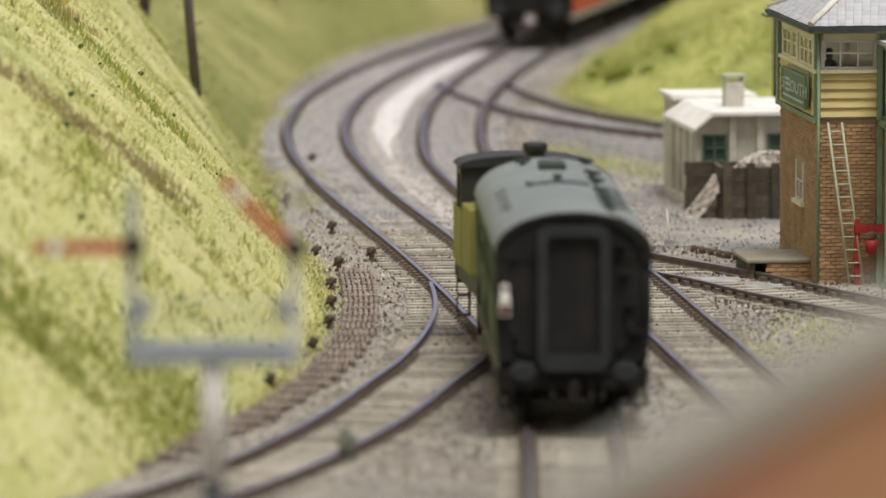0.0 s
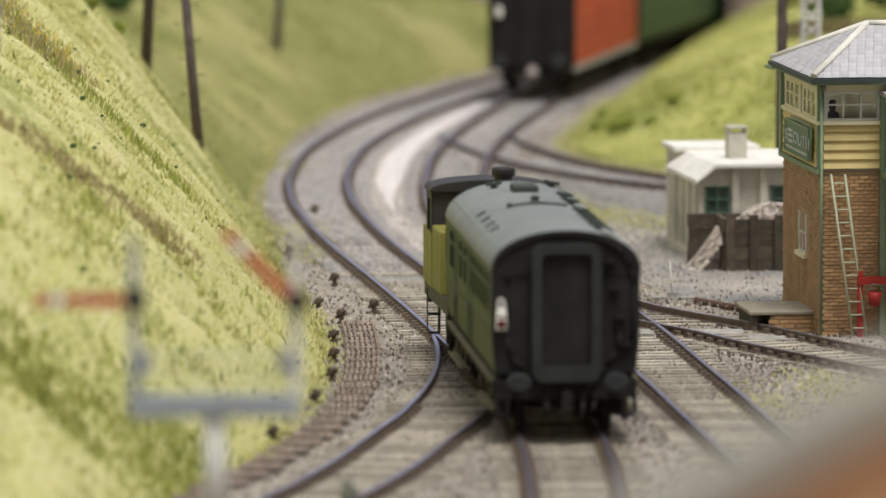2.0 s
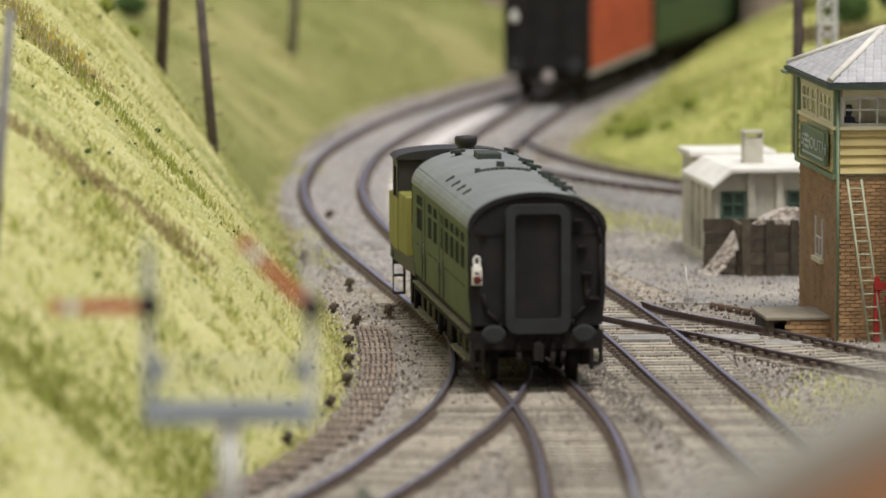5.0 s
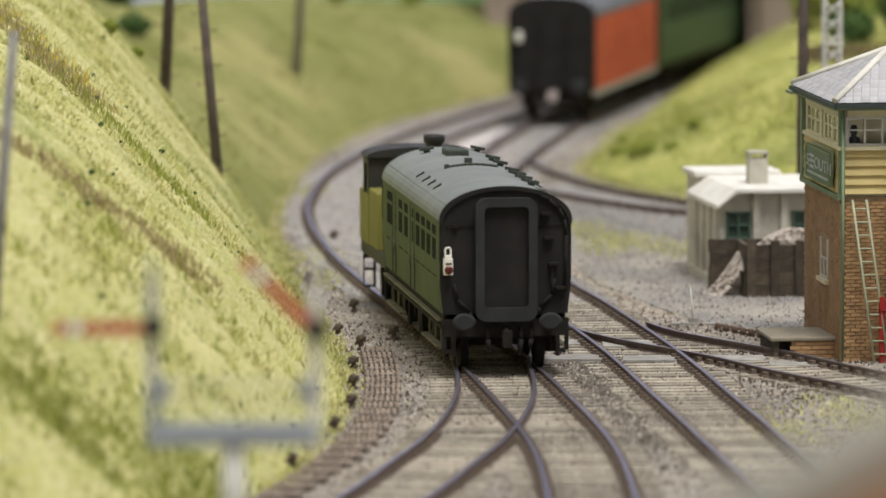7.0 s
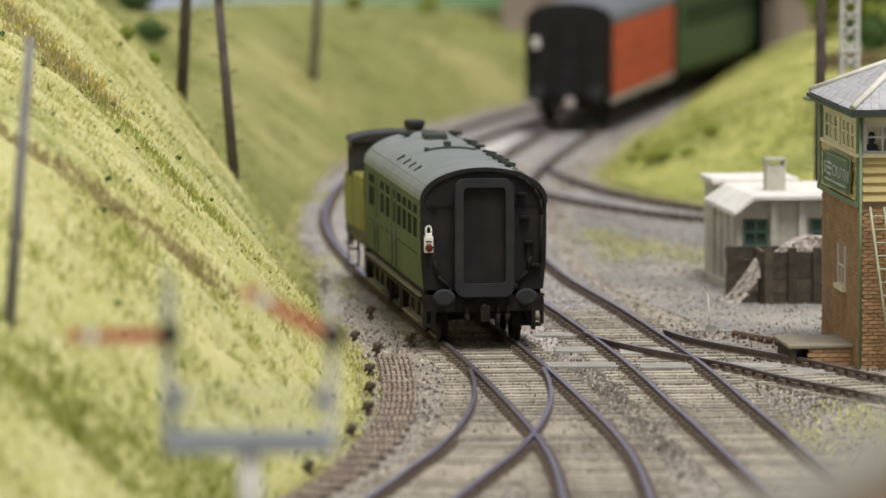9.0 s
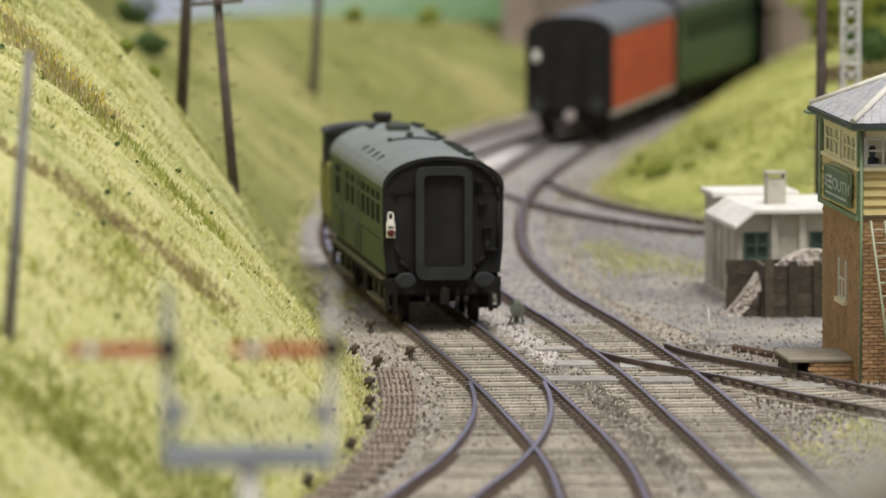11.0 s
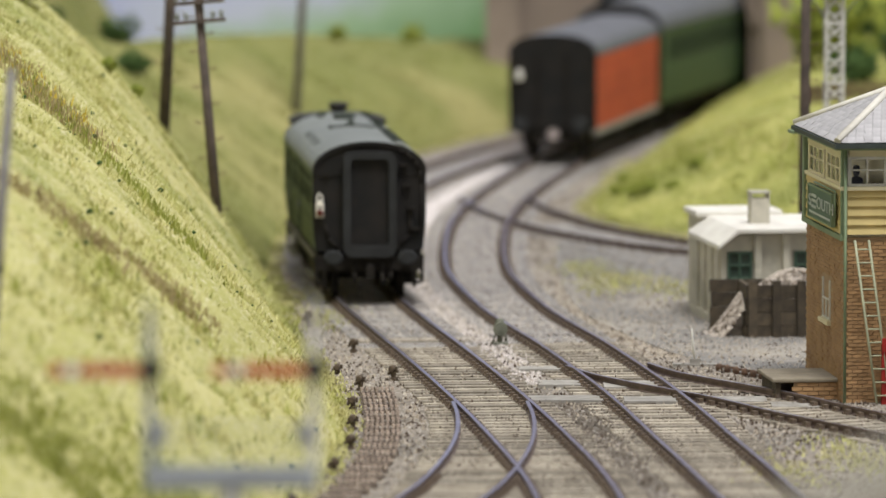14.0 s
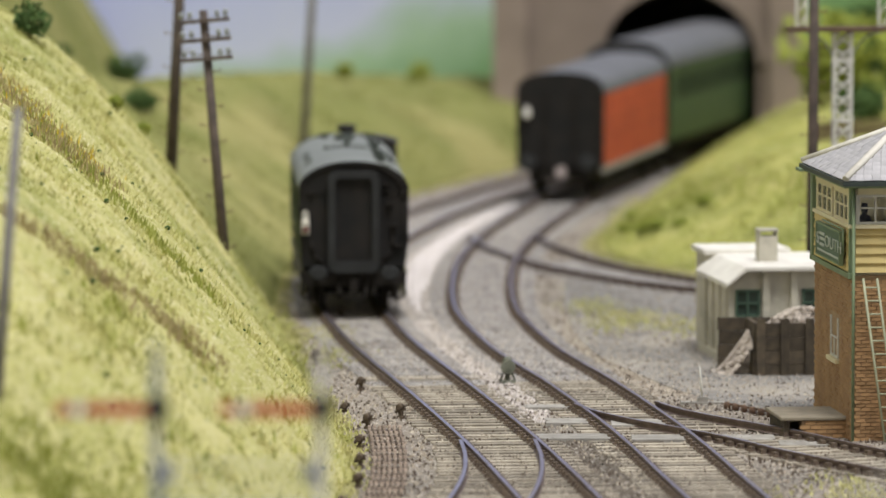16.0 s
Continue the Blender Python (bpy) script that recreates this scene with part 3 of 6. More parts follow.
def add_bogie(parent, y, wheel, wb=33.0):
    bm = bmesh.new()
    for s in (-1, 1):
        box(bm, s * 12.2 - 0.7, s * 12.2 + 0.7, y - wb / 2 - 7, y + wb / 2 + 7, 7.6, 9.6)
        for k in (-1, 1):
            yy = y + k * wb / 2
            box(bm, s * 12.6 - 1.2, s * 12.6 + 1.2, yy - 1.9, yy + 1.9, 3.6, 8.4)
            for q in (-1, 1):
                box(bm, s * 12.3 - 0.5, s * 12.3 + 0.5, yy + q * 4.6 - 1.1, yy + q * 4.6 + 1.1, 4.8, 8.0)
        box(bm, s * 12.2 - 1.4, s * 12.2 + 1.4, y - 5, y + 5, 4.2, 8.6)
        for q in (-1, 1):
            tube(bm, (s * 13.4, y + q * 3, 4.4), (s * 13.4, y + q * 3, 8.6), 1.1, n=8)
    box(bm, -12, 12, y - 3, y + 3, 7, 10)
    for k in (-1, 1):
        box(bm, -12.2, 12.2, y + k * (wb / 2 + 6.3) - 0.6, y + k * (wb / 2 + 6.3) + 0.6, 7.4, 9.4)
    b = part("bogie", bm, UNDER, parent, "grimy black bogie frame with axleboxes")
    for k in (-1, 1):
        bm = bmesh.new()
        tube(bm, (-12, y + k * wb / 2, 6.25), (12, y + k * wb / 2, 6.25), 1.0, n=8)
        part("axle", bm, UNDER, b)
        for s in (-1, 1):
            w = new("wheel", wheel)
            w.parent = b
            w.matrix_basis = pose(s * 9.6 * MM, (y + k * wb / 2) * MM, 6.25 * MM, 0, 0, 0 if s < 0 else 180)


def buffer(parent, x, y, z, way, flat=1.0):
    bm = bmesh.new()
    lathe(bm, [(1.9, 0), (1.9, way * 1.2), (1.3, way * 1.3), (1.3, way * 4.6), (0.9, way * 4.7), (0.9, way * 5.6), (2.9, way * 5.8), (3.0, way * 6.2), (2.2, way * 6.7)], (x, y, z), 18, "y")
    for v in bm.verts:
        v.co.z = z + (v.co.z - z) * flat
    part("buffer", bm, GANGWAY, parent)


COACH_LENGTH = 132.0


def build_coach(wheel):
    L, W = COACH_LENGTH, 33.3
    c = thing("railway_coach", 0, 0, 0, label="green railway coach with grey roof and black corridor end", category="railway coach")
    h = L / 2
    side, roof = coach_outline(W, 14.3, 37.9, 46.4, 0.9, 0.98)
    # side walls with window openings, each a strip of panels between posts
    SILL, HEAD, VSILL, VHEAD = 23.4, 32.6, 33.5, 35.9
    bays = [(-h + c - w / 2, -h + c + w / 2) for c, w in ((12.5, 8.6), (24.5, 8.6), (36.5, 8.6), (48.5, 8.6), (60.0, 3.2), (75.0, 8.6), (88.0, 8.6), (114.0, 12.0))]
    for s in (-1, 1):
        bm = bmesh.new()
        prof = [(x * s, z) for x, z in side]
        # lower panel
        low = [prof[0], prof[1], prof[2], (s * W / 2, SILL), (s * (W / 2 - 1), SILL), (s * (W / 2 - 1), 15.3), (s * (W / 2 - 1.6), 14.3)]
        prism(bm, low, -h, h)
        for z0, z1 in ((HEAD, VSILL), (VHEAD, 37.9)):
            box(bm, min(s * W / 2, s * (W / 2 - 1)), max(s * W / 2, s * (W / 2 - 1)), -h, h, z0, z1)
        edges = [-h] + [v for b in bays for v in b] + [h]
        for a, b in zip(edges[::2], edges[1::2]):
            box(bm, min(s * (W / 2 - 0.05), s * (W / 2 - 1)), max(s * (W / 2 - 0.05), s * (W / 2 - 1)), a, b, SILL, VHEAD)
        wall = part("side_wall", bm, COACH_GREEN, c, "olive-toned green coach side with a row of windows")
        for a, b in bays:
            bm = bmesh.new()
            box(bm, s * (W / 2 - 0.17) - 0.1, s * (W / 2 - 0.17) + 0.1, a - 0.4, b + 0.4, SILL - 0.4, HEAD + 0.4)
            part("window_pane", bm, DARK_GLASS, wall)
            bm = bmesh.new()
            box(bm, s * (W / 2 - 0.17) - 0.1, s * (W / 2 - 0.17) + 0.1, a - 0.4, b + 0.4, VSILL - 0.3, VHEAD + 0.4)
            part("toplight", bm, DARK_GLASS, wall)
        bm = bmesh.new()
        box(bm, *sorted((s * 14.2, s * 16.7)), -h + 3, h - 3, 12.2, 12.7)
        part("footboard", bm, FOOTBOARD, c, "dusty olive brown footboard")
        bm = bmesh.new()
        box(bm, *sorted((s * 14.4, s * 15.4)), -h + 2, h - 2, 9.8, 14.4)
        part("solebar", bm, UNDER, c)
        for y0 in (-h + 24, h - 24):
            bm = bmesh.new()
            box(bm, *sorted((s * 14.6, s * 16.6)), y0 - 17, y0 + 17, 5.2, 5.7)
            for k in (-13, 0, 13):
                box(bm, *sorted((s * 14.6, s * 15.1)), y0 + k - 0.4, y0 + k + 0.4, 5.7, 10)
            part("step_board", bm, FOOTBOARD, c)
        # door hinges, handles and lines
        for y0 in (55.5, 64.5, 99.0, 106.0):
            bm = bmesh.new()
            box(bm, *sorted((s * (W / 2 - 0.2), s * (W / 2 + 0.12))), -h + y0 - 0.18, -h + y0 + 0.18, 15.2, 37)
            part("door_joint", bm, VENT, wall)
            bm = bmesh.new()
            tube(bm, (s * (W / 2 + 0.3), -h + y0 + 1.2, 21.0), (s * (W / 2 + 0.3), -h + y0 + 1.2, 24.6), 0.18, n=6)
            part("door_handle", bm, GREY_IRON, wall)
    # roof
    bm = bmesh.new()
    outline = mirrored([(W / 2 + 0.2, 37.7), (W / 2 + 0.2, 38.0)] + [(x * 1.01, z) for x, z in roof])
    prism(bm, outline, -h + 0.8, h - 0.8, smooth=False)
    part("roof", bm, COACH_ROOF, c, "matt grey arched coach roof", 0.4)
    # ends
    for way in (-1, 1):
        bm = bmesh.new()
        ye = way * h
        end = mirrored([(side[0][0], 14.3)] + side[1:] + [(x * 0.985, z - 0.2) for x, z in roof])
        prism(bm, end, min(ye + way * 0.2, ye - way * 1.6), max(ye + way * 0.2, ye - way * 1.6))
        e = part("end_wall", bm, COACH_BLACK, c, "soot-black flat coach end")
        bm = bmesh.new()
        rim = mirrored([(x * 1.008, z + 0.1) for x, z in [(W / 2, 36.8), (W / 2, 37.8)] + roof])
        inner = mirrored([(x * 0.955, z - 0.9) for x, z in [(W / 2, 37.7), (W / 2, 38.7)] + roof])
        n = len(rim)
        for i in range(n - 1):
            q = [rim[i], rim[i + 1], inner[i + 1], inner[i]]
            prism(bm, q, ye if way > 0 else ye - 0.9, ye + 0.9 if way > 0 else ye)
        part("roof_rim", bm, COACH_BLACK, e)
        # corridor connection
        bm = bmesh.new()
        gw, gz0, gz1, b = 7.8, 12.6, 43.6, 2.2

        def rounded(x, z0, z1, q):
            pts = []
            for cx, cz, a0 in ((x - q, z0 + q, -90), (x - q, z1 - q, 0), (-x + q, z1 - q, 90), (-x + q, z0 + q, 180)):
                pts += [(cx + q * math.cos(radians(a0 + k * 22.5)), cz + q * math.sin(radians(a0 + k * 22.5))) for k in range(5)]
            return pts
        outer, hole = rounded(gw, gz0, gz1, 2.6), rounded(gw - b, gz0 + 3.4, gz1 - b, 1.2)
        y0, y1 = sorted((ye, ye + way * 2.8))
        for k in range(len(outer)):
            k2 = (k + 1) % len(outer)
            prism(bm, [outer[k], outer[k2], hole[k2], hole[k]], y0, y1)
        g = part("corridor_connection", bm, GANGWAY, e, "dark grey rounded corridor connection frame")
        bm = bmesh.new()
        y0, y1 = sorted((ye, ye + way * 1.2))
        box(bm, -gw + b - 0.3, gw - b + 0.3, y0, y1, gz0 + 1, gz1 - 1)
        part("corridor_door", bm, COACH_BLACK, e, "black end door")
        # bits of pipe, steps and brackets on the end
        bm = bmesh.new()
        for x, z in ((10.0, 39.5), (10.9, 33.4), (12.0, 26.8), (13.6, 20.8)):
            step = bmesh.new()
            box(step, x - 1.25, x + 1.25, *sorted((ye, ye + way * 1.9)), z - 0.3, z + 0.35)
            box(step, x - 1.2, x - 0.8, *sorted((ye, ye + way * 1.2)), z - 1.2, z)
            part("end_step", step, UNDER, e)
        box(bm, 11.4, 12.3, *sorted((ye, ye + way * 1.0)), 21.6, 27)
        part("step_bracket", bm, UNDER, e)
        bm = bmesh.new()
        for x, z0, z1 in ((-11.0, 13, 22), (10.4, 14, 23)):
            q = [(x - 2 if x < 0 else x + 2, z1), (x - 1.2 if x < 0 else x + 1.2, z0 + 5), (x * 0.82, z0 + 2), (x * 0.8, z0)]
            for (xa, za), (xb, zb) in zip(q, q[1:]):
                tube(bm, (xa, ye + way * 0.8, za), (xb, ye + way * 0.8, zb), 0.45, n=6)
        for x0, x1 in ((-15.2, -8.0), (8.0, 15.4)):
            tube(bm, (x0, ye + way * 0.6, 36.6), (x1, ye + way * 0.6, 36.9), 0.16, n=5)
        pts = [(8.8, 44.0), (11.0, 43.0), (13.4, 40.8), (15.0, 38.0), (15.3, 34.0), (15.0, 20.0)]
        for (xa, za), (xb, zb) in zip(pts, pts[1:]):
            tube(bm, (xa, ye + way * 0.9, za), (xb, ye + way * 0.9, zb), 0.4, n=6)
        box(bm, -13.6, -12.0, *sorted((ye, ye + way * 1.2)), 36.2, 37.1)
        part("end_pipework", bm, UNDER, e)
        bm = bmesh.new()
        box(bm, -15.4, 15.4, *sorted((ye - way * 2.4, ye + way * 0.2)), 8.6, 13.0)
        part("headstock", bm, UNDER, c)
        for s in (-1, 1):
            buffer(c, s * 10.9, ye, 12.6, way * 0.62, 0.76)
        bm = bmesh.new()
        tube(bm, (0, ye, 10.4), (0, ye + way * 4, 9.4), 0.8, n=8)
        box(bm, -1.2, 1.2, *sorted((ye + way * 2.6, ye + way * 4.2)), 6.2, 10.2)
        part("coupling_hook", bm, UNDER, c)
        for x, zb in ((-4.6, 5.0), (3.8, 4.2), (6.4, 5.6)):
            bm = bmesh.new()
            tube(bm, (x, ye + way * 0.4, 11), (x, ye + way * 1.4, 8), 0.5, n=7)
            tube(bm, (x, ye + way * 1.4, 8), (x * 0.92, ye + way * 1.2, zb), 0.65, n=7)
            part("brake_hose", bm, UNDER, c)
        for s in (-1, 1):
            bm = bmesh.new()
            box(bm, s * 13.2 - 0.5, s * 13.2 + 0.5, *sorted((ye - way * 1.5, ye + way * 0.8)), 3.6, 9)
            box(bm, s * 14.2 - 1.4, s * 14.2 + 1.0, *sorted((ye - way * 3.2, ye + way * 0.4)), 4.4, 5.2)
            box(bm, s * 15.6 - 0.4, s * 15.6 + 0.4, *sorted((ye - way * 2.0, ye)), 5, 13)
            part("step_iron", bm, UNDER, c)
    # roof fittings
    def crown(x):
        return 37.9 + 8.5 * math.sqrt(max(0.0, 1 - (x / (W / 2)) ** 2))
    for x, yy in [(8.5, v) for v in (15.5, 29, 41, 54, 78, 94.5, 127)] + [(-6.0, 118)]:
        bm = bmesh.new()
        yy, zt = yy - h, crown(x)
        m = pose(x, yy, zt, 0, math.degrees(math.atan2(x * 0.26, 16)) * 1.5)
        box(bm, -0.8, 0.8, -0.8, 0.8, -0.6, 0.8, m)
        box(bm, -1.9, 1.9, -0.75, 0.75, 0.7, 1.5, m)
        box(bm, -0.6, 0.6, -1.9, 1.9, 0.8, 1.4, m)
        part("roof_ventilator", bm, VENT, c, "dark roof ventilator")
    for yy in (36, 48, 60, 74):
        for s in (-1, 1):
            bm = bmesh.new()
            x = s * 12.8
            m = pose(x, yy - h, crown(x), 0, s * 36, 0) @ pose(0, 0, 0, 0, 0, s * 24)
            box(bm, -1.2, 1.2, -0.5, 0.5, -0.6, 0.5, m)
            part("roof_louvre", bm, VENT, c)
    bm = bmesh.new()
    for i in range(12):
        a0, a1 = -6.6 + i * 1.1, -6.6 + (i + 1) * 1.1
        tube(bm, (a0, -h + 67, crown(a0) + 0.25), (a1, -h + 67, crown(a1) + 0.25), 0.4, n=6)
    box(bm, -7.4, -6.2, -h + 66.3, -h + 67.7, crown(7) - 0.3, crown(7) + 1.1)
    part("roof_rib", bm, VENT, c)
    bm = bmesh.new()
    box(bm, -0.9, 0.9, -h + 75, -h + 77.5, 45.6, 47.6)
    part("roof_vent_box", bm, VENT, c)
    bm = bmesh.new()
    box(bm, -3.0, 3.0, -h + 99, -h + 110, 45.4, 47.9)
    part("roof_tank_hatch", bm, VENT, c, "dark green roof hatch", 0.4)
    # paler seam along the eaves
    for s in (-1, 1):
        bm = bmesh.new()
        x = s * 14.9
        tube(bm, (x, -h + 1, crown(x) + 0.05), (x, h - 1, crown(x) + 0.05), 0.22, n=6)
        part("rain_strip", bm, COACH_ROOF, c)
    bm = bmesh.new()
    for a, b2 in zip([(8.0, 45.3), (10.4, 44.4), (13.0, 42.6), (15.2, 40.2)], [(10.4, 44.4), (13.0, 42.6), (15.2, 40.2), (16.4, 36.4)]):
        tube(bm, (a[0], -h + 3, a[1] + 0.6), (b2[0], -h + 3, b2[1] + 0.4), 0.28, n=6)
    part("roof_handrail", bm, GREY_IRON, c)
    # underframe
    bm = bmesh.new()
    for s in (-1, 1):
        box(bm, s * 11 - 0.7, s * 11 + 0.7, -h + 2, h - 2, 8.8, 11.6)
        for (ya, za), (yb, zb) in (((-18, 9), (-9, 4)), ((-9, 4), (9, 4)), ((9, 4), (18, 9))):
            tube(bm, (s * 11, ya, za), (s * 11, yb, zb), 0.6, n=6)
    box(bm, -9, 9, -10, 6, 3.4, 9)
    box(bm, -13, -6, 4, 14, 4, 9)
    box(bm, 6, 13, -14, -4, 4, 9)
    box(bm, -16.2, 16.2, -h + 1, h - 1, 10.6, 11.4)
    part("underframe", bm, UNDER, c)
    for k in (-1, 1):
        add_bogie(c, k * (h - 25), wheel, 27.0)
    # tail lamp on its bracket
    bm = bmesh.new()
    x, z, ye = -14.7, 27.6, -h - 1.6
    box(bm, x - 1.15, x + 1.15, ye - 1.0, ye + 1.0, z - 3.2, z + 1.0)
    box(bm, x - 0.85, x + 0.85, ye - 0.8, ye + 0.8, z + 1.0, z + 1.8)
    for (xa, za), (xb, zb) in (((-0.7, 1.6), (-0.7, 3.2)), ((-0.7, 3.2), (-0.3, 3.7)), ((-0.3, 3.7), (0.3, 3.7)), ((0.3, 3.7), (0.7, 3.2)), ((0.7, 3.2), (0.7, 1.6))):
        tube(bm, (x + xa, ye, z + za), (x + xb, ye, z + zb), 0.28, n=6)
    box(bm, x - 0.5, x + 0.5, ye + 1.0, ye + 1.8, z - 2, z)
    lamp = part("tail_lamp", bm, LAMP_WHITE, c, "white oil tail lamp with dark red lens", 0.15)
    bm = bmesh.new()
    lathe(bm, [(1.05, 0), (1.05, -0.5), (0.6, -0.8)], (x, ye - 0.95, z - 1.9), 12, "y")
    part("lens", bm, LAMP_RED, lamp)
    bm = bmesh.new()
    box(bm, x - 0.8, x + 0.8, ye - 1.12, ye - 1.0, z - 0.5, z - 0.1)
    part("lamp_marking", bm, UNDER, lamp)
    return c


def build_loco(wheel):
    """A tank locomotive, its chimney end coupled to the coach; its origin is the middle of its frames."""
    c = thing("tank_locomotive", 0, 0, 0, label="olive green tank locomotive with black cab roof and chimney", category="locomotive")
    c.scale = (0.865, 0.42, 0.96)
    bm = bmesh.new()
    box(bm, -16.6, 16.6, -68, 66, 15.0, 16.6)
    for s in (-1, 1):
        box(bm, s * 16.2 - 0.5, s * 16.2 + 0.5, -68, 66, 12.8, 15.0)
    box(bm, -16, 16, -69, -67.4, 10.5, 16)
    part("footplate", bm, LOCO_BLACK, c)
    bm = bmesh.new()
    box(bm, -17.2, 17.2, -66, -43, 16.6, 31.5)
    part("bunker", bm, LOCO_OLIVE, c, "olive green coal bunker", 0.5)
    bm = bmesh.new()
    box(bm, -14.8, 14.8, -65, -44.5, 33.5, 34.6)
    for i in range(5):
        tube(bm, (-15.2, -66.2, 34.4 + i * 1.0), (15.2, -66.2, 34.4 + i * 1.0), 0.3, n=6)
    part("coal_rails", bm, LOCO_BLACK, c)
    for s in (-1, 1):
        bm = bmesh.new()
        x0, x1 = sorted((s * 16.3, s * 17.3))
        box(bm, x0, x1, -43, -17, 16.6, 31)
        part("cab_side", bm, LOCO_OLIVE, c, "olive lower cab side")
        bm = bmesh.new()
        box(bm, x0, x1, -43, -38.5, 31, 42)
        box(bm, x0, x1, -24, -17, 31, 42)
        box(bm, x0, x1, -38.5, -24, 39.5, 42)
        part("cab_opening_frame", bm, LOCO_BLACK, c, "black cab frame round the open side")
        bm = bmesh.new()
        box(bm, *sorted((s * 8.4, s * 17.1)), -17, 30, 16.6, 33)
        part("side_tank", bm, LOCO_OLIVE, c, "olive green side water tank", 0.5)
        bm = bmesh.new()
        for z in (3.0, 8.0):
            box(bm, *sorted((s * 13.2, s * 17)), -50, -45, z, z + 0.6)
        box(bm, *sorted((s * 13.2, s * 13.8)), -50, -45, 3, 15)
        box(bm, *sorted((s * 16.6, s * 17.0)), -50.4, -49.6, 3, 15)
        part("cab_step", bm, LOCO_BLACK, c)
    bm = bmesh.new()
    box(bm, -16.9, 16.9, -43.6, -42.8, 33.0, 42)
    part("cab_back", bm, LOCO_BLACK, c)
    bm = bmesh.new()
    box(bm, -16.9, 16.9, -17, -16, 16.6, 42)
    part("cab_front", bm, LOCO_BLACK, c)
    bm = bmesh.new()
    o = mirrored([(18.0, 41.6), (18.0, 42.2)] + [(18.0 * math.cos(a), 42.2 + 2.6 * math.sin(a)) for a in (0.35, 0.7, 1.05, 1.4)])
    prism(bm, o, -47, -13)
    part("cab_roof", bm, LOCO_BLACK, c, "sooty black arched cab roof", 0.3)
    bm = bmesh.new()
    lathe(bm, [(9.4, -16), (9.4, 36), (10, 36.2), (10, 58), (9, 59)], (0, 0, 32), 24, "y")
    part("boiler", bm, LOCO_OLIVE, c)
    bm = bmesh.new()
    lathe(bm, [(4.2, 40), (2.9, 41.5), (2.5, 43), (2.6, 47.6), (3.3, 48.2), (3.5, 49.6), (3.2, 50.2), (2.4, 50.2), (2.0, 48)], (0, 47, 0), 20)
    for v in bm.verts:
        v.co.y = 47 + (v.co.y - 47) * 2.2
    part("chimney", bm, LOCO_BLACK, c, "black chimney with a flared cap")
    bm = bmesh.new()
    lathe(bm, [(5.0, 40), (4.4, 41), (4.2, 42.4), (3.2, 43.6), (1.2, 44.0)], (0, 16, 0), 20)
    part("dome", bm, LOCO_OLIVE, c)
    bm = bmesh.new()
    for s in (-1, 1):
        box(bm, s * 7.6 - 0.6, s * 7.6 + 0.6, -67, 65, 5, 15)
    part("frames", bm, LOCO_BLACK, c)
    for y, r in ((-56, 1.0), (-32, 1.0), (4, 1.75), (36, 1.75)):
        for s in (-1, 1):
            w = new("wheel", wheel)
            w.parent = c
            w.matrix_basis = pose(s * 9.6 * MM, y * MM, 6.25 * r * MM, 0, 0, 0 if s < 0 else 180) @ Matrix.Diagonal((1, r, r, 1))
    for s in (-1, 1):
        buffer(c, s * 11.4, -68.6, 13.6, -0.55)
        buffer(c, s * 11.4, 66, 13.6, 0.8)
    return c


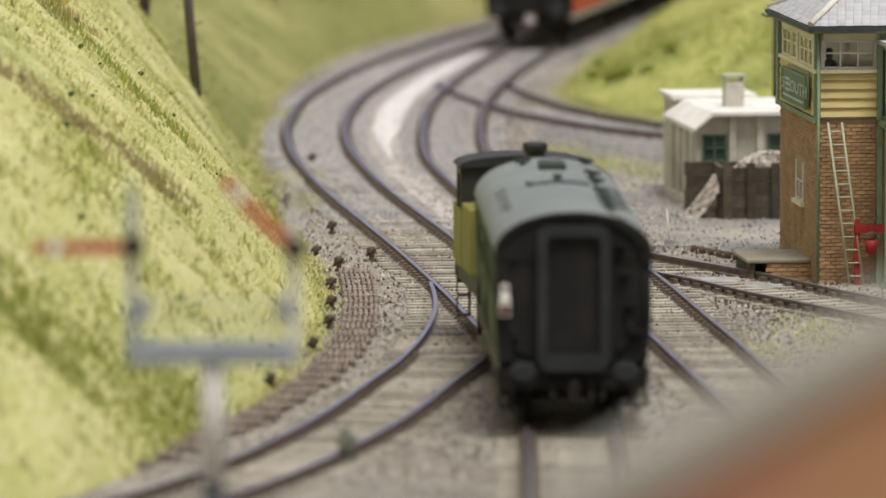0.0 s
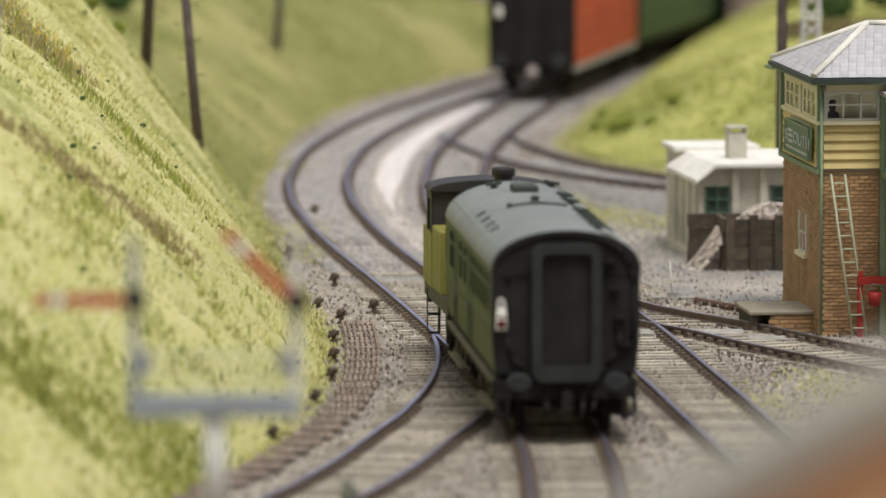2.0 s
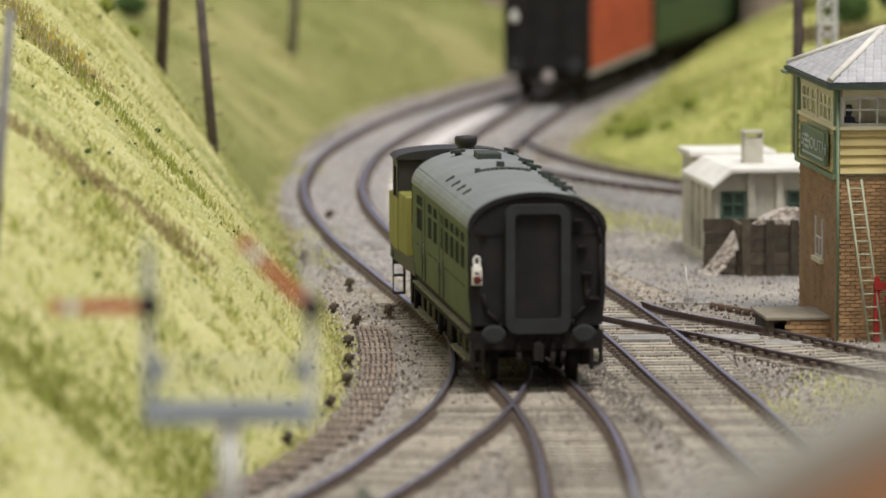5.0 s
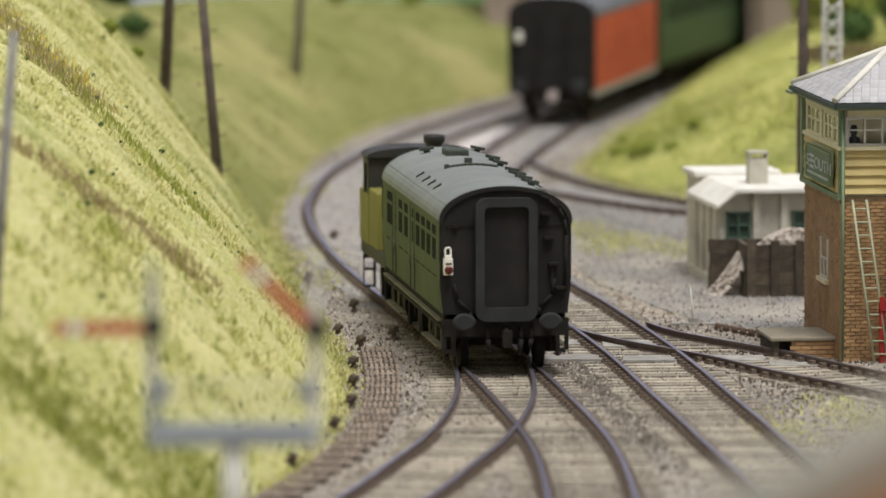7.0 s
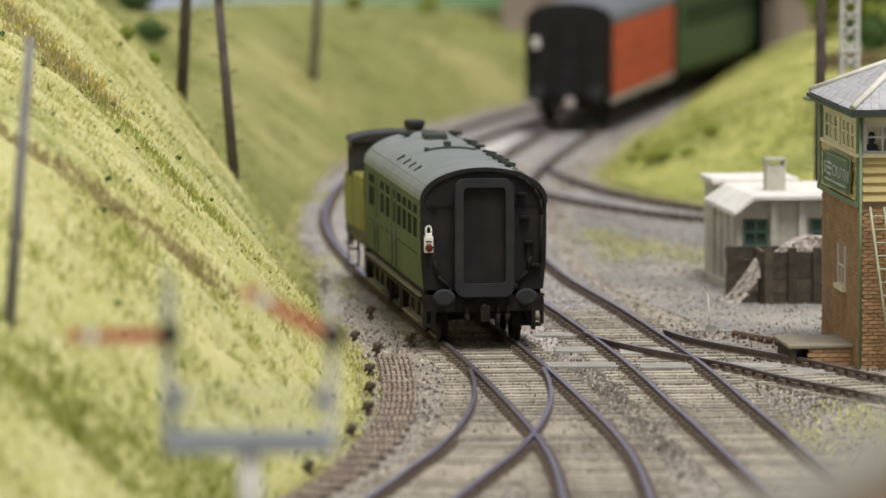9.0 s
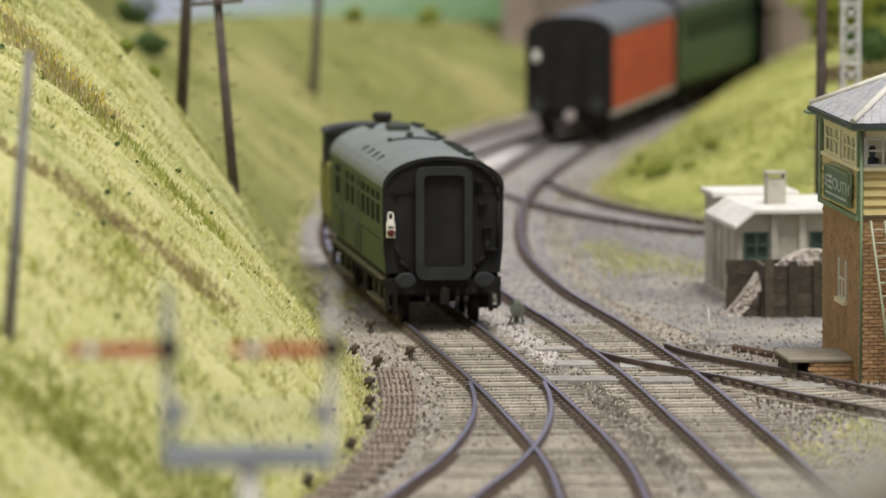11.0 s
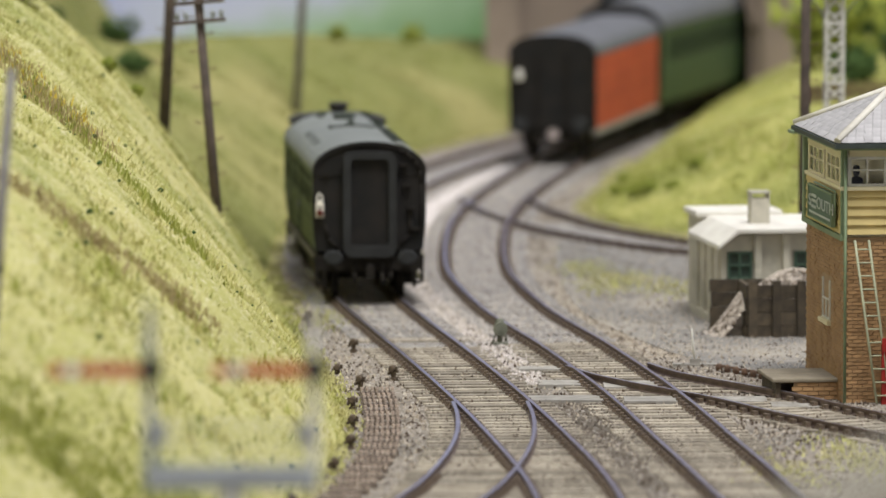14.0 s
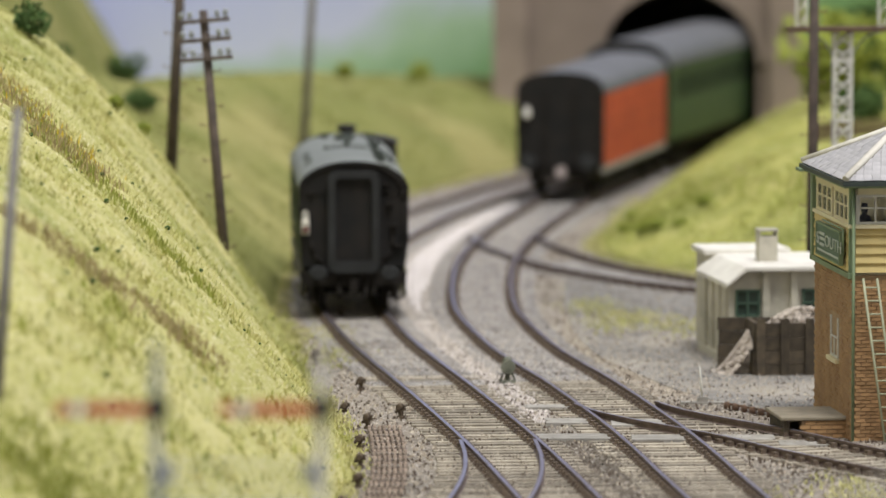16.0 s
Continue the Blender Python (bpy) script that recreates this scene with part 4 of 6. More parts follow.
def build_far_train(wheel):
    van = thing("goods_van", 0, 0, 0, label="faded orange planked van with black end and grey roof", category="railway van", group="waiting train")
    L, W = 150.0, 33.0
    h = L / 2
    side, roof = coach_outline(W, 12, 39.6, 47.4, 0.1, 0.8)
    bm = bmesh.new()
    prism(bm, mirrored(side + [(x, z) for x, z in roof]), -h - 0.9, -h + 1.5)
    e = part("end_wall", bm, COACH_BLACK, van, "sooty black planked van end")
    for x in (-15, -5.5, 5.5, 15):
        bm = bmesh.new()
        box(bm, x - 0.8, x + 0.8, -h - 1.6, -h - 0.9, 12, 40)
        part("end_stanchion", bm, UNDER, e)
    bm = bmesh.new()
    prism(bm, mirrored(side + [(x * 0.98, z - 0.4) for x, z in roof]), h - 1.5, h)
    part("end_wall", bm, COACH_BLACK, van)
    for s in (-1, 1):
        for i in range(9):
            bm = bmesh.new()
            z0 = 12.2 + i * 3.04
            box(bm, *sorted((s * (W / 2 - 1.2), s * (W / 2 - 0.02 * (i % 2)))), -h + 1.5, h - 1.5, z0, z0 + 2.6)
            part("plank", bm, VAN_ORANGE, van)
        bm = bmesh.new()
        box(bm, *sorted((s * (W / 2 - 1.6), s * (W / 2 - 0.6))), -h + 1.4, h - 1.4, 12, 39.6)
        part("side_backing", bm, VAN_ORANGE, van)
        bm = bmesh.new()
        box(bm, *sorted((s * (W / 2 - 1.5), s * (W / 2 + 0.1))), -h, h, 9.8, 11.9)
        part("solebar", bm, BOARD, van)
        bm = bmesh.new()
        for yy in (-h + 16, h - 16):
            box(bm, *sorted((s * 11.4, s * 13.6)), yy - 2.4, yy + 2.4, 3.6, 10)
        box(bm, *sorted((s * 12.4, s * 13.0)), -h + 12, h - 12, 4.4, 5.4)
        part("axle_guard", bm, UNDER, van)
        buffer(van, s * 11.4, -h, 13.6, -1)
    for yy in (-h + 16, h - 16):
        for s in (-1, 1):
            w = new("wheel", wheel)
            w.parent = van
            w.matrix_basis = pose(s * 9.6 * MM, yy * MM, 6.25 * MM, 0, 0, 0 if s < 0 else 180)
    bm = bmesh.new()
    box(bm, -12, 12, -h + 1, h - 1, 7, 12)
    tube(bm, (-5, -h - 0.5, 10), (-5, -h - 2, 4), 0.9, n=8)
    part("underframe", bm, UNDER, van)
    bm = bmesh.new()
    prism(bm, mirrored([(W / 2 + 0.3, 39.5), (W / 2 + 0.3, 39.9)] + [(x * 1.015, z) for x, z in roof]), -h - 0.2, h + 0.8)
    part("roof", bm, VAN_ROOF, van, "slate grey arched roof")
    bm = bmesh.new()
    lathe(bm, [(1.2, 30.2), (1.3, 30.8), (1.3, 33.0), (0.8, 33.8), (0.8, 34.4)], (-12.2, -h - 2.4, 0), 12)
    box(bm, -12.6, -11.8, -h - 2.0, -h, 30.4, 31.2)
    part("tail_lamp", bm, LAMP_WHITE, van, "white tail lamp")
    bm = bmesh.new()
    lathe(bm, [(1.4, 0), (2.1, -1.4), (2.1, -2)], (0.6, -h - 0.4, 10.0), 12, "y")
    part("coupling_plate", bm, ROCK, van)
    co = thing("green_coach", 0, 0, 0, label="dark green coach with grey roof entering the tunnel", category="railway coach", group="waiting train")
    L, W = 190.0, 34.6
    h = L / 2
    side, roof = coach_outline(W, 11.5, 41.5, 51.5)
    bm = bmesh.new()
    prism(bm, mirrored(side + [(x * 0.98, z - 0.4) for x, z in roof]), -h, h)
    part("body", bm, FAR_GREEN, co, "dark green coach body")
    for k in range(12):
        for s in (-1, 1):
            bm = bmesh.new()
            yy = -h + 14 + k * 13.5
            box(bm, *sorted((s * (W / 2 - 0.3), s * (W / 2 + 0.08))), yy, yy + 8, 28, 37)
            part("window_pane", bm, DARK_GLASS, co)
    bm = bmesh.new()
    prism(bm, mirrored([(W / 2 + 0.6, 41.3), (W / 2 + 0.6, 41.8)] + [(x * 1.03, z) for x, z in roof]), -h - 0.5, h + 0.5)
    part("roof", bm, VAN_ROOF, co)
    bm = bmesh.new()
    prism(bm, mirrored(side + [(x * 0.98, z - 0.5) for x, z in roof]), -h - 0.8, -h + 0.4)
    part("end_wall", bm, COACH_BLACK, co)
    bm = bmesh.new()
    box(bm, -13, 13, -h + 2, h - 2, 6.5, 11.6)
    part("underframe", bm, UNDER, co)
    add_bogie(co, -h + 24, wheel)
    add_bogie(co, h - 24, wheel)
    return van, co


MAIN_S = lengths(MAIN)
RIGHT_S = lengths(RIGHT)


def at_length(line, s, k):
    return np.array([np.interp(k, s, line[:, 0]), np.interp(k, s, line[:, 1])])


def riding(line, s, k0, k1):
    """The pose of a vehicle whose two pivots stand at k0 and k1 along a line."""
    a, b = at_length(line, s, k0), at_length(line, s, k1)
    m, d = (a + b) / 2, b - a
    return pose(m[0] * MM, m[1] * MM, 0, 0, 0, math.degrees(math.atan2(-d[0], d[1])))


# ---- buildings ----
def build_signal_box():
    t = thing("signal_box", 102.2, 1727, GROUND_Z, 6, "signal box with cream boarding over brick and slate hip roof", "signal box")
    t.scale = (1, 2.07, 0.943)
    W, D, BZ, EZ = 44.0, 29.0, 45.0, 71.0
    bm = bmesh.new()
    box(bm, 0.1, W - 0.5, 0.06, D - 0.5, -2, BZ)
    part("brick_core", bm, MORTAR, t)
    # timber upper storey: open frame with real windows
    bm = bmesh.new()
    for x in (0.2, 17.0, W - 1.2):
        for y in (0.2, D - 1.2):
            box(bm, x, x + 1.0, y, y + 1.0, BZ, EZ)
    box(bm, 0.8, W - 0.8, D - 1.0, D - 0.4, BZ, 57)
    box(bm, W - 1.0, W - 0.4, 0.8, D - 0.8, BZ, 57)
    box(bm, 0.8, W - 0.8, 0.8, D - 0.8, BZ - 0.3, BZ + 0.8)
    box(bm, 0.4, W - 0.4, 0.5, 1.2, BZ, 58.2)
    box(bm, 0.4, W - 0.4, 0.4, 1.3, 67.6, EZ)
    box(bm, 0.5, 1.2, 0.4, D - 0.4, BZ, 58.2)
    box(bm, 0.4, 1.3, 0.4, D - 0.4, 67.6, EZ)
    part("upper_frame", bm, INTERIOR, t)
    # added sheet across the rear, only there to make the interior look lit
    bm = bmesh.new()
    box(bm, 0.8, W - 0.8, D - 1.6, D - 1.3, BZ + 0.9, 67.5)
    part("brightening_sheet", bm, BACKLIT_SHEET, t, "pale translucent sheet added along the rear to brighten the interior")
    # lapped boards
    for i in range(5):
        z0 = BZ + 0.9 + i * 2.55
        bm = bmesh.new()
        prism(bm, [(0, z0), (-0.55, z0), (-0.15, z0 + 2.6), (0.5, z0 + 2.6), (0.5, z0)], 1.0, 16.6, Matrix(((0, 1, 0, 0), (1, 0, 0, 0), (0, 0, 1, 0), (0, 0, 0, 1))))
        part("weatherboard", bm, CREAM, t)
        bm = bmesh.new()
        prism(bm, [(0, z0), (-0.55, z0), (-0.15, z0 + 2.6), (0.5, z0 + 2.6), (0.5, z0)], 1.0, D - 1)
        part("weatherboard", bm, CREAM, t)
    # sills, posts, trim
    bm = bmesh.new()
    box(bm, -0.9, 16.6, -0.9, 0.4, 57.9, 58.9)
    box(bm, -0.9, 0.4, 0.4, D, 57.9, 58.9)
    box(bm, 1.6, 16.6, -0.1, 0.5, 66.9, 69.5)
    box(bm, -0.1, 0.5, 1.2, D, 66.9, 69.5)
    part("window_sill", bm, CREAM_PALE, t)
    bm = bmesh.new()
    box(bm, -0.6, 0.75, -0.4, 0.4, BZ - 0.5, 70.5)
    box(bm, -1.0, 0.6, -0.9, D + 0.5, BZ - 0.7, BZ + 0.7)
    box(bm, -1.0, 0.2, D - 1.4, D + 0.3, BZ - 0.5, 70.5)
    tube(bm, (0.2, -1.2, -1), (0.2, -1.2, EZ), 0.42, n=8)
    part("corner_trim", bm, BOX_GREEN, t, "sage green corner posts and drainpipe")
    # windows
    for face, w0, w1, cols in (("front", 1.6, 15.4, 3), ("side", 2.2, 12.5, 3), ("side", 14.8, 26.5, 3)):
        z0, z1 = 58.9, 66.9
        bm = bmesh.new()
        n = cols
        m = None if face == "front" else Matrix(((0, 1, 0, 0), (1, 0, 0, 0), (0, 0, 1, 0), (0, 0, 0, 1)))
        for k in range(n + 1):
            x = w0 + (w1 - w0) * k / n
            r = 0.5 if k in (0, n) else 0.22
            box(bm, x - r, x + r, -0.15, 0.5, z0, z1, m)
        for z, r in ((z0 + 0.3, 0.4), ((z0 + z1) / 2 + 0.4, 0.22), (z1 - 0.3, 0.4)):
            box(bm, w0, w1, -0.1, 0.45, z - r, z + r, m)
        frame_part = part("window_frame", bm, SIG_WHITE if face == "front" else CREAM_PALE, t, "white small-paned window")
        if face == "side":
            bm = bmesh.new()
            box(bm, w0 + 0.2, w1 - 0.2, 0.12, 0.2, z0 + 0.2, z1 - 0.2, m)
            part("pane", bm, CLEAR_GLASS, frame_part).visible_shadow = False
    # interior: lever frame block, plain figure; the added rear sheet makes the pale glow
    bm = bmesh.new()
    box(bm, 8.6, 15.5, 14, 17, BZ, 57.0)
    part("cupboard", bm, FENCE, t)
    bm = bmesh.new()
    lathe(bm, [(1.3, 46), (1.8, 52), (1.9, 57.8), (1.6, 60.4), (0.6, 61.0), (0.8, 61.6), (1.0, 62.8), (0.7, 64)], (4.8, 8.5, 0), 12)
    fig = part("signalman_figure", bm, FIGURE)
    fig.matrix_basis = pose(102.2 * MM, 1727 * MM, GROUND_Z * MM, 0, 0, 6) @ Matrix.Diagonal((1, 1, 0.943, 1))
    tagged(fig, "small dark painted figure standing inside the signal box", "figurine")
    # left-hand ground floor window with arched head
    bm = bmesh.new()
    for x0, x1, z0, z1 in ((9.4, 9.8, 20.5, 31.5), (14.7, 15.1, 20.5, 31.5), (12.1, 12.35, 20.5, 26.0), (9.4, 15.1, 25.8, 26.2), (9.4, 15.1, 20.5, 21.1)):
        box(bm, -0.3, 0.2, x0, x1, z0, z1)
    w = part("lower_window", bm, SIG_WHITE, t, "small white arched window in the brickwork")
    bm = bmesh.new()
    o = [(9.2, 20.4), (15.2, 20.4), (15.2, 31)] + [(12.2 + 3 * math.cos(a), 31 + 1.8 * math.sin(a)) for a in (0.5, 1.05, 1.57, 2.1, 2.6)] + [(9.2, 31)]
    prism(bm, o, 0.35, 0.45, Matrix(((0, 1, 0, 0), (1, 0, 0, 0), (0, 0, 1, 0), (0, 0, 0, 1))))
    part("pane", bm, DARK_GLASS, w)
    bm = bmesh.new()
    box(bm, -1.1, 0.6, 8.6, 15.8, 19.2, 20.4)
    part("sill", bm, CREAM_PALE, w)
    # roof
    ov = 2.4
    e = [(-ov, -ov, EZ), (W + ov, -ov, EZ), (W + ov, D + ov, EZ), (-ov, D + ov, EZ)]
    r0, r1 = (17.5, D / 2, 83.0), (W - 17.5, D / 2, 83.0)
    bm = bmesh.new()
    vs = [bm.verts.new(v) for v in e] + [bm.verts.new(r0), bm.verts.new(r1)]
    for f in ((0, 1, 5, 4), (1, 2, 5), (2, 3, 4, 5), (3, 0, 4), (3, 2, 1, 0)):
        bm.faces.new([vs[i] for i in f])
    roof = part("roof", bm, SLATE, t, "grey slate hip roof")
    bm = bmesh.new()
    for a, b in ((e[0], r0), (e[3], r0), (e[1], r1), (r0, r1)):
        a, b = Vector(a) + Vector((0, 0, 0.6)), Vector(b) + Vector((0, 0, 0.6))
        tube(bm, a, b, 0.95, n=6)
    part("ridge_strip", bm, RIDGE, roof, "pale lead hip and ridge strips")
    bm = bmesh.new()
    box(bm, -ov - 0.2, W + ov, -ov - 0.9, -ov + 0.2, EZ - 1.3, EZ - 0.1)
    box(bm, -ov - 0.9, -ov + 0.2, -ov - 0.9, D + ov, EZ - 1.3, EZ - 0.1)
    part("gutter", bm, GUTTER, roof)
    bm = bmesh.new()
    box(bm, -ov - 0.4, W + ov, -ov - 0.4, D + ov, EZ - 1.9, EZ - 1.3)
    box(bm, -ov - 1.8, -ov, D - 1, D + ov, EZ - 2.0, EZ - 1.2)
    part("eaves_board", bm, BOX_GREEN, roof)
    # slates on the two hips in view
    bm = bmesh.new()
    box(bm, -1.05, 1.05, -0.2, 1.9, 0.0, 0.28)
    slate = mesh_of("slate", bm, SLATE)
    for c0, c1, apexes in ((Vector(e[0]), Vector(e[1]), (Vector(r0), Vector(r1))), (Vector(e[3]), Vector(e[0]), (Vector(r0), Vector(r0)))):
        ux = (c1 - c0).normalized()
        up = ((apexes[0] + apexes[1]) / 2 - (c0 + c1) / 2)
        up = (up - ux * up.dot(ux)).normalized()
        nz = ux.cross(up)
        full = ((apexes[0] - c0) - ux * (apexes[0] - c0).dot(ux)).length
        rows = int(full / 1.65)
        for j in range(rows):
            v = j * 1.65
            lo = (apexes[0] - c0).dot(ux) * (v + 0.8) / full
            hi = (c1 - c0).length - ((c1 - apexes[1]).dot(ux)) * (v + 0.8) / full
            k = lo + 0.9 + (j % 2) * 1.05
            while k < min(hi - 0.9, lo + 34):
                p = c0 + ux * k + up * v + nz * (0.12 + random.random() * 0.15)
                o = new("slate", slate)
                o.parent = roof
                tilt = Matrix.Rotation(radians(random.uniform(3, 6)), 3, "X")
                rot = Matrix((ux, up, nz)).transposed() @ tilt
                o.matrix_basis = Matrix.LocRotScale(p * MM, rot.to_quaternion(), None)
                k += 2.16
    # porch and stair head
    bm = bmesh.new()
    box(bm, 16.8, 30, -0.3, 0.4, BZ + 1, 64)
    part("door", bm, GUTTER, t, "dark green panelled door in the porch")
    bm = bmesh.new()
    box(bm, 15.4, 31, -8.4, 0.5, 66, 67.2)
    part("porch_roof", bm, SLATE, t)
    bm = bmesh.new()
    box(bm, 15.6, 30, -7.6, -0.4, BZ - 1.4, BZ)
    part("landing", bm, BOX_GREEN, t, "sage green timber landing")
    for y in (-7.4, -1.2):
        bm = bmesh.new()
        box(bm, 15.6, 16.9, y, y + 0.7, 0, 66)
        part("porch_post", bm, BOX_GREEN, t)
    bm = bmesh.new()
    tube(bm, (15.8, -7.9, 52), (30, -7.9, 28), 0.55, n=8)
    part("stair_rail", bm, CREAM_PALE, t, "cream sloping stair handrail")
    bm = bmesh.new()
    tube(bm, (15.8, -7.9, 62), (30, -7.9, 44), 0.35, n=8)
    part("stair_rail", bm, BOX_GREEN, t, "sage green sloping handrail")
    bm = bmesh.new()
    prism(bm, [(17, BZ - 2), (17, BZ - 5), (42, 0), (44, 0), (44, 2)], -7.6, -7.0)
    part("stair_string", bm, BOX_GREEN, t)
    # station sign on the side wall
    bm = bmesh.new()
    box(bm, -1.9, -1.1, 3.0, 21.5, 47.4, 56.2)
    sign = part("name_board", bm, SIGN_GREEN, t, "dark green name board with white lettering", 0.2)
    bm = bmesh.new()
    for y0, y1, z0, z1 in ((3.0, 21.5, 47.2, 47.7), (3.0, 21.5, 55.9, 56.4), (2.9, 3.3, 47.2, 56.4), (21.2, 21.6, 47.2, 56.4)):
        box(bm, -2.1, -1.0, y0, y1, z0, z1)
    part("board_frame", bm, BOX_GREEN, sign)
    for word, yc, size in (("S", 20.0, 4.6), ("OUTH", 8.2, 4.6)):
        fo = bpy.data.curves.new("lettering", "FONT")
        fo.body, fo.size, fo.align_x, fo.align_y, fo.extrude = word, size * MM, "CENTER", "CENTER", 0.00008
        fo.materials.append(SIGN_LETTER)
        to = new("lettering", fo)
        to.parent = sign
        to.matrix_basis = Matrix(((0, 0, -1, -1.98 * MM), (-1, 0, 0, yc * MM), (0, 1, 0, 51.9 * MM), (0, 0, 0, 1)))
    bm = bmesh.new()
    for y0, z0, z1 in ((15.0, 50.2, 51.0), (15.0, 51.8, 52.6), (15.0, 53.2, 54.0)):
        box(bm, -2.05, -1.9, y0, y0 + 3.6, z0, z1)
    box(bm, -2.05, -1.9, 4.2, 20.4, 48.6, 49.2)
    part("lettering_bar", bm, SIGN_LETTER, sign)
    bm = bmesh.new()
    tube(bm, (-1.4, 2.0, 57.2), (-1.4, 18, 57.2), 0.3, n=6)
    tube(bm, (-1.4, 2.0, 57.2), (-1.4, 2.0, 50), 0.3, n=6)
    part("conduit", bm, BOX_GREEN, t)
    # bricks of the front wall as pieces, of the side wall joined
    bm = bmesh.new()
    box(bm, -1.2, 1.2, -0.35, 0.6, -0.42, 0.42)
    brick = mesh_of("brick", bm, BRICK)
    rest = bmesh.new()
    n, z, row = 0, 0.5, 0
    while z < BZ - 0.8:
        x = 1.3 + (row % 2) * 1.3
        while x < W - 1:
            y = 0.25 - random.random() * 0.15
            if x < 16 and n < 300:
                o = new("brick", brick)
                o.parent = t
                o.matrix_basis = pose(x * MM, y * MM, z * MM)
                n += 1
            else:
                box(rest, x - 1.2, x + 1.2, y - 0.35, y + 0.6, z - 0.42, z + 0.42)
            x += 2.6
        z += 1.02
        row += 1
    tagged(part("front_brickwork", rest, BRICK, t), kind="stuff")
    bm = bmesh.new()
    z, row = 0.5, 0
    while z < BZ - 0.8:
        y = 1.2 + (row % 2) * 1.25
        while y < D - 0.6:
            if not (19 < z < 32.5 and 8.0 < y < 16.4):
                d = random.random() * 0.15
                box(bm, -0.1 + d, 0.9, y - 1.16, y + 1.16, z - 0.42, z + 0.42)
            y += 2.5
        z += 1.02
        row += 1
    tagged(part("side_brickwork", bm, BRICK, t), kind="stuff")


def build_ladder():
    t = thing("ladder", 110.4, 1725.5, GROUND_Z, 6, "pale green wooden ladder leaning on the signal box wall", "ladder")
    for x in (0, 3.6):
        bm = bmesh.new()
        tube(bm, (x, -3.4, 0.3), (x - 5.4, -0.6, 42), 0.32, n=6)
        part("stile", bm, LADDER_PAINT, t)
    for i in range(12):
        k = (i + 0.7) / 12.4
        bm = bmesh.new()
        tube(bm, (-5.4 * k, -3.4 + 2.8 * k, 42 * k), (3.6 - 5.4 * k, -3.4 + 2.8 * k, 42 * k), 0.22, n=6)
        part("rung", bm, LADDER_PAINT, t)


def build_fire_buckets():
    t = thing("fire_bucket_stand", 112.6, 1724.5, GROUND_Z, 6, "red timber stand with hanging red fire buckets", "fire bucket stand")
    for x in (0, 14):
        bm = bmesh.new()
        box(bm, x - 0.7, x + 0.7, -1.6, -0.4, 0, 17)
        part("post", bm, RED_PAINT, t)
    bm = bmesh.new()
    box(bm, -0.7, 15, -2.0, -0.8, 13.6, 15.6)
    part("beam", bm, RED_PAINT, t)
    for x in (3.6, 9.6):
        bm = bmesh.new()
        lathe(bm, [(1.3, 8.2), (1.9, 11.8), (1.75, 11.8), (1.2, 8.6)], (x, -2.6, 0), 12)
        b = part("bucket", bm, RED_PAINT, t, "red fire bucket")
        bm = bmesh.new()
        for i in range(6):
            a, c = math.pi * i / 6, math.pi * (i + 1) / 6
            tube(bm, (x + 1.8 * math.cos(a), -2.6, 11.8 + 2 * math.sin(a)), (x + 1.8 * math.cos(c), -2.6, 11.8 + 2 * math.sin(c)), 0.18, n=5)
        part("bail", bm, GREY_IRON, b)


def build_step():
    t = thing("stone_platform", 84.6, 1742, GROUND_Z, 6, "low stone slab platform on brick sides beside the signal box", "platform")
    bm = bmesh.new()
    box(bm, -1, 18, -10, 16, 4.6, 5.6)
    part("slab", bm, SLAB, t, "worn sandstone slab", 0.3)
    bm = bmesh.new()
    box(bm, 4.6, 17.4, -9.2, 15, -1, 4.6)
    part("mortar_core", bm, MORTAR, t)
    bm = bmesh.new()
    box(bm, -1.3, 1.3, -0.3, 0.4, -0.45, 0.45)
    brick = mesh_of("brick", bm, BRICK)
    for j in range(4):
        for i in range(5 - j % 2):
            o = new("brick", brick)
            o.parent = t
            o.matrix_basis = pose((5.4 + i * 2.8 + (j % 2) * 1.4) * MM, -9.3 * MM, (0.6 + j * 1.15) * MM)
    bm = bmesh.new()
    box(bm, 0, 1.2, -9, 15, -1, 4.6)
    part("support", bm, BUNKER_WOOD, t)


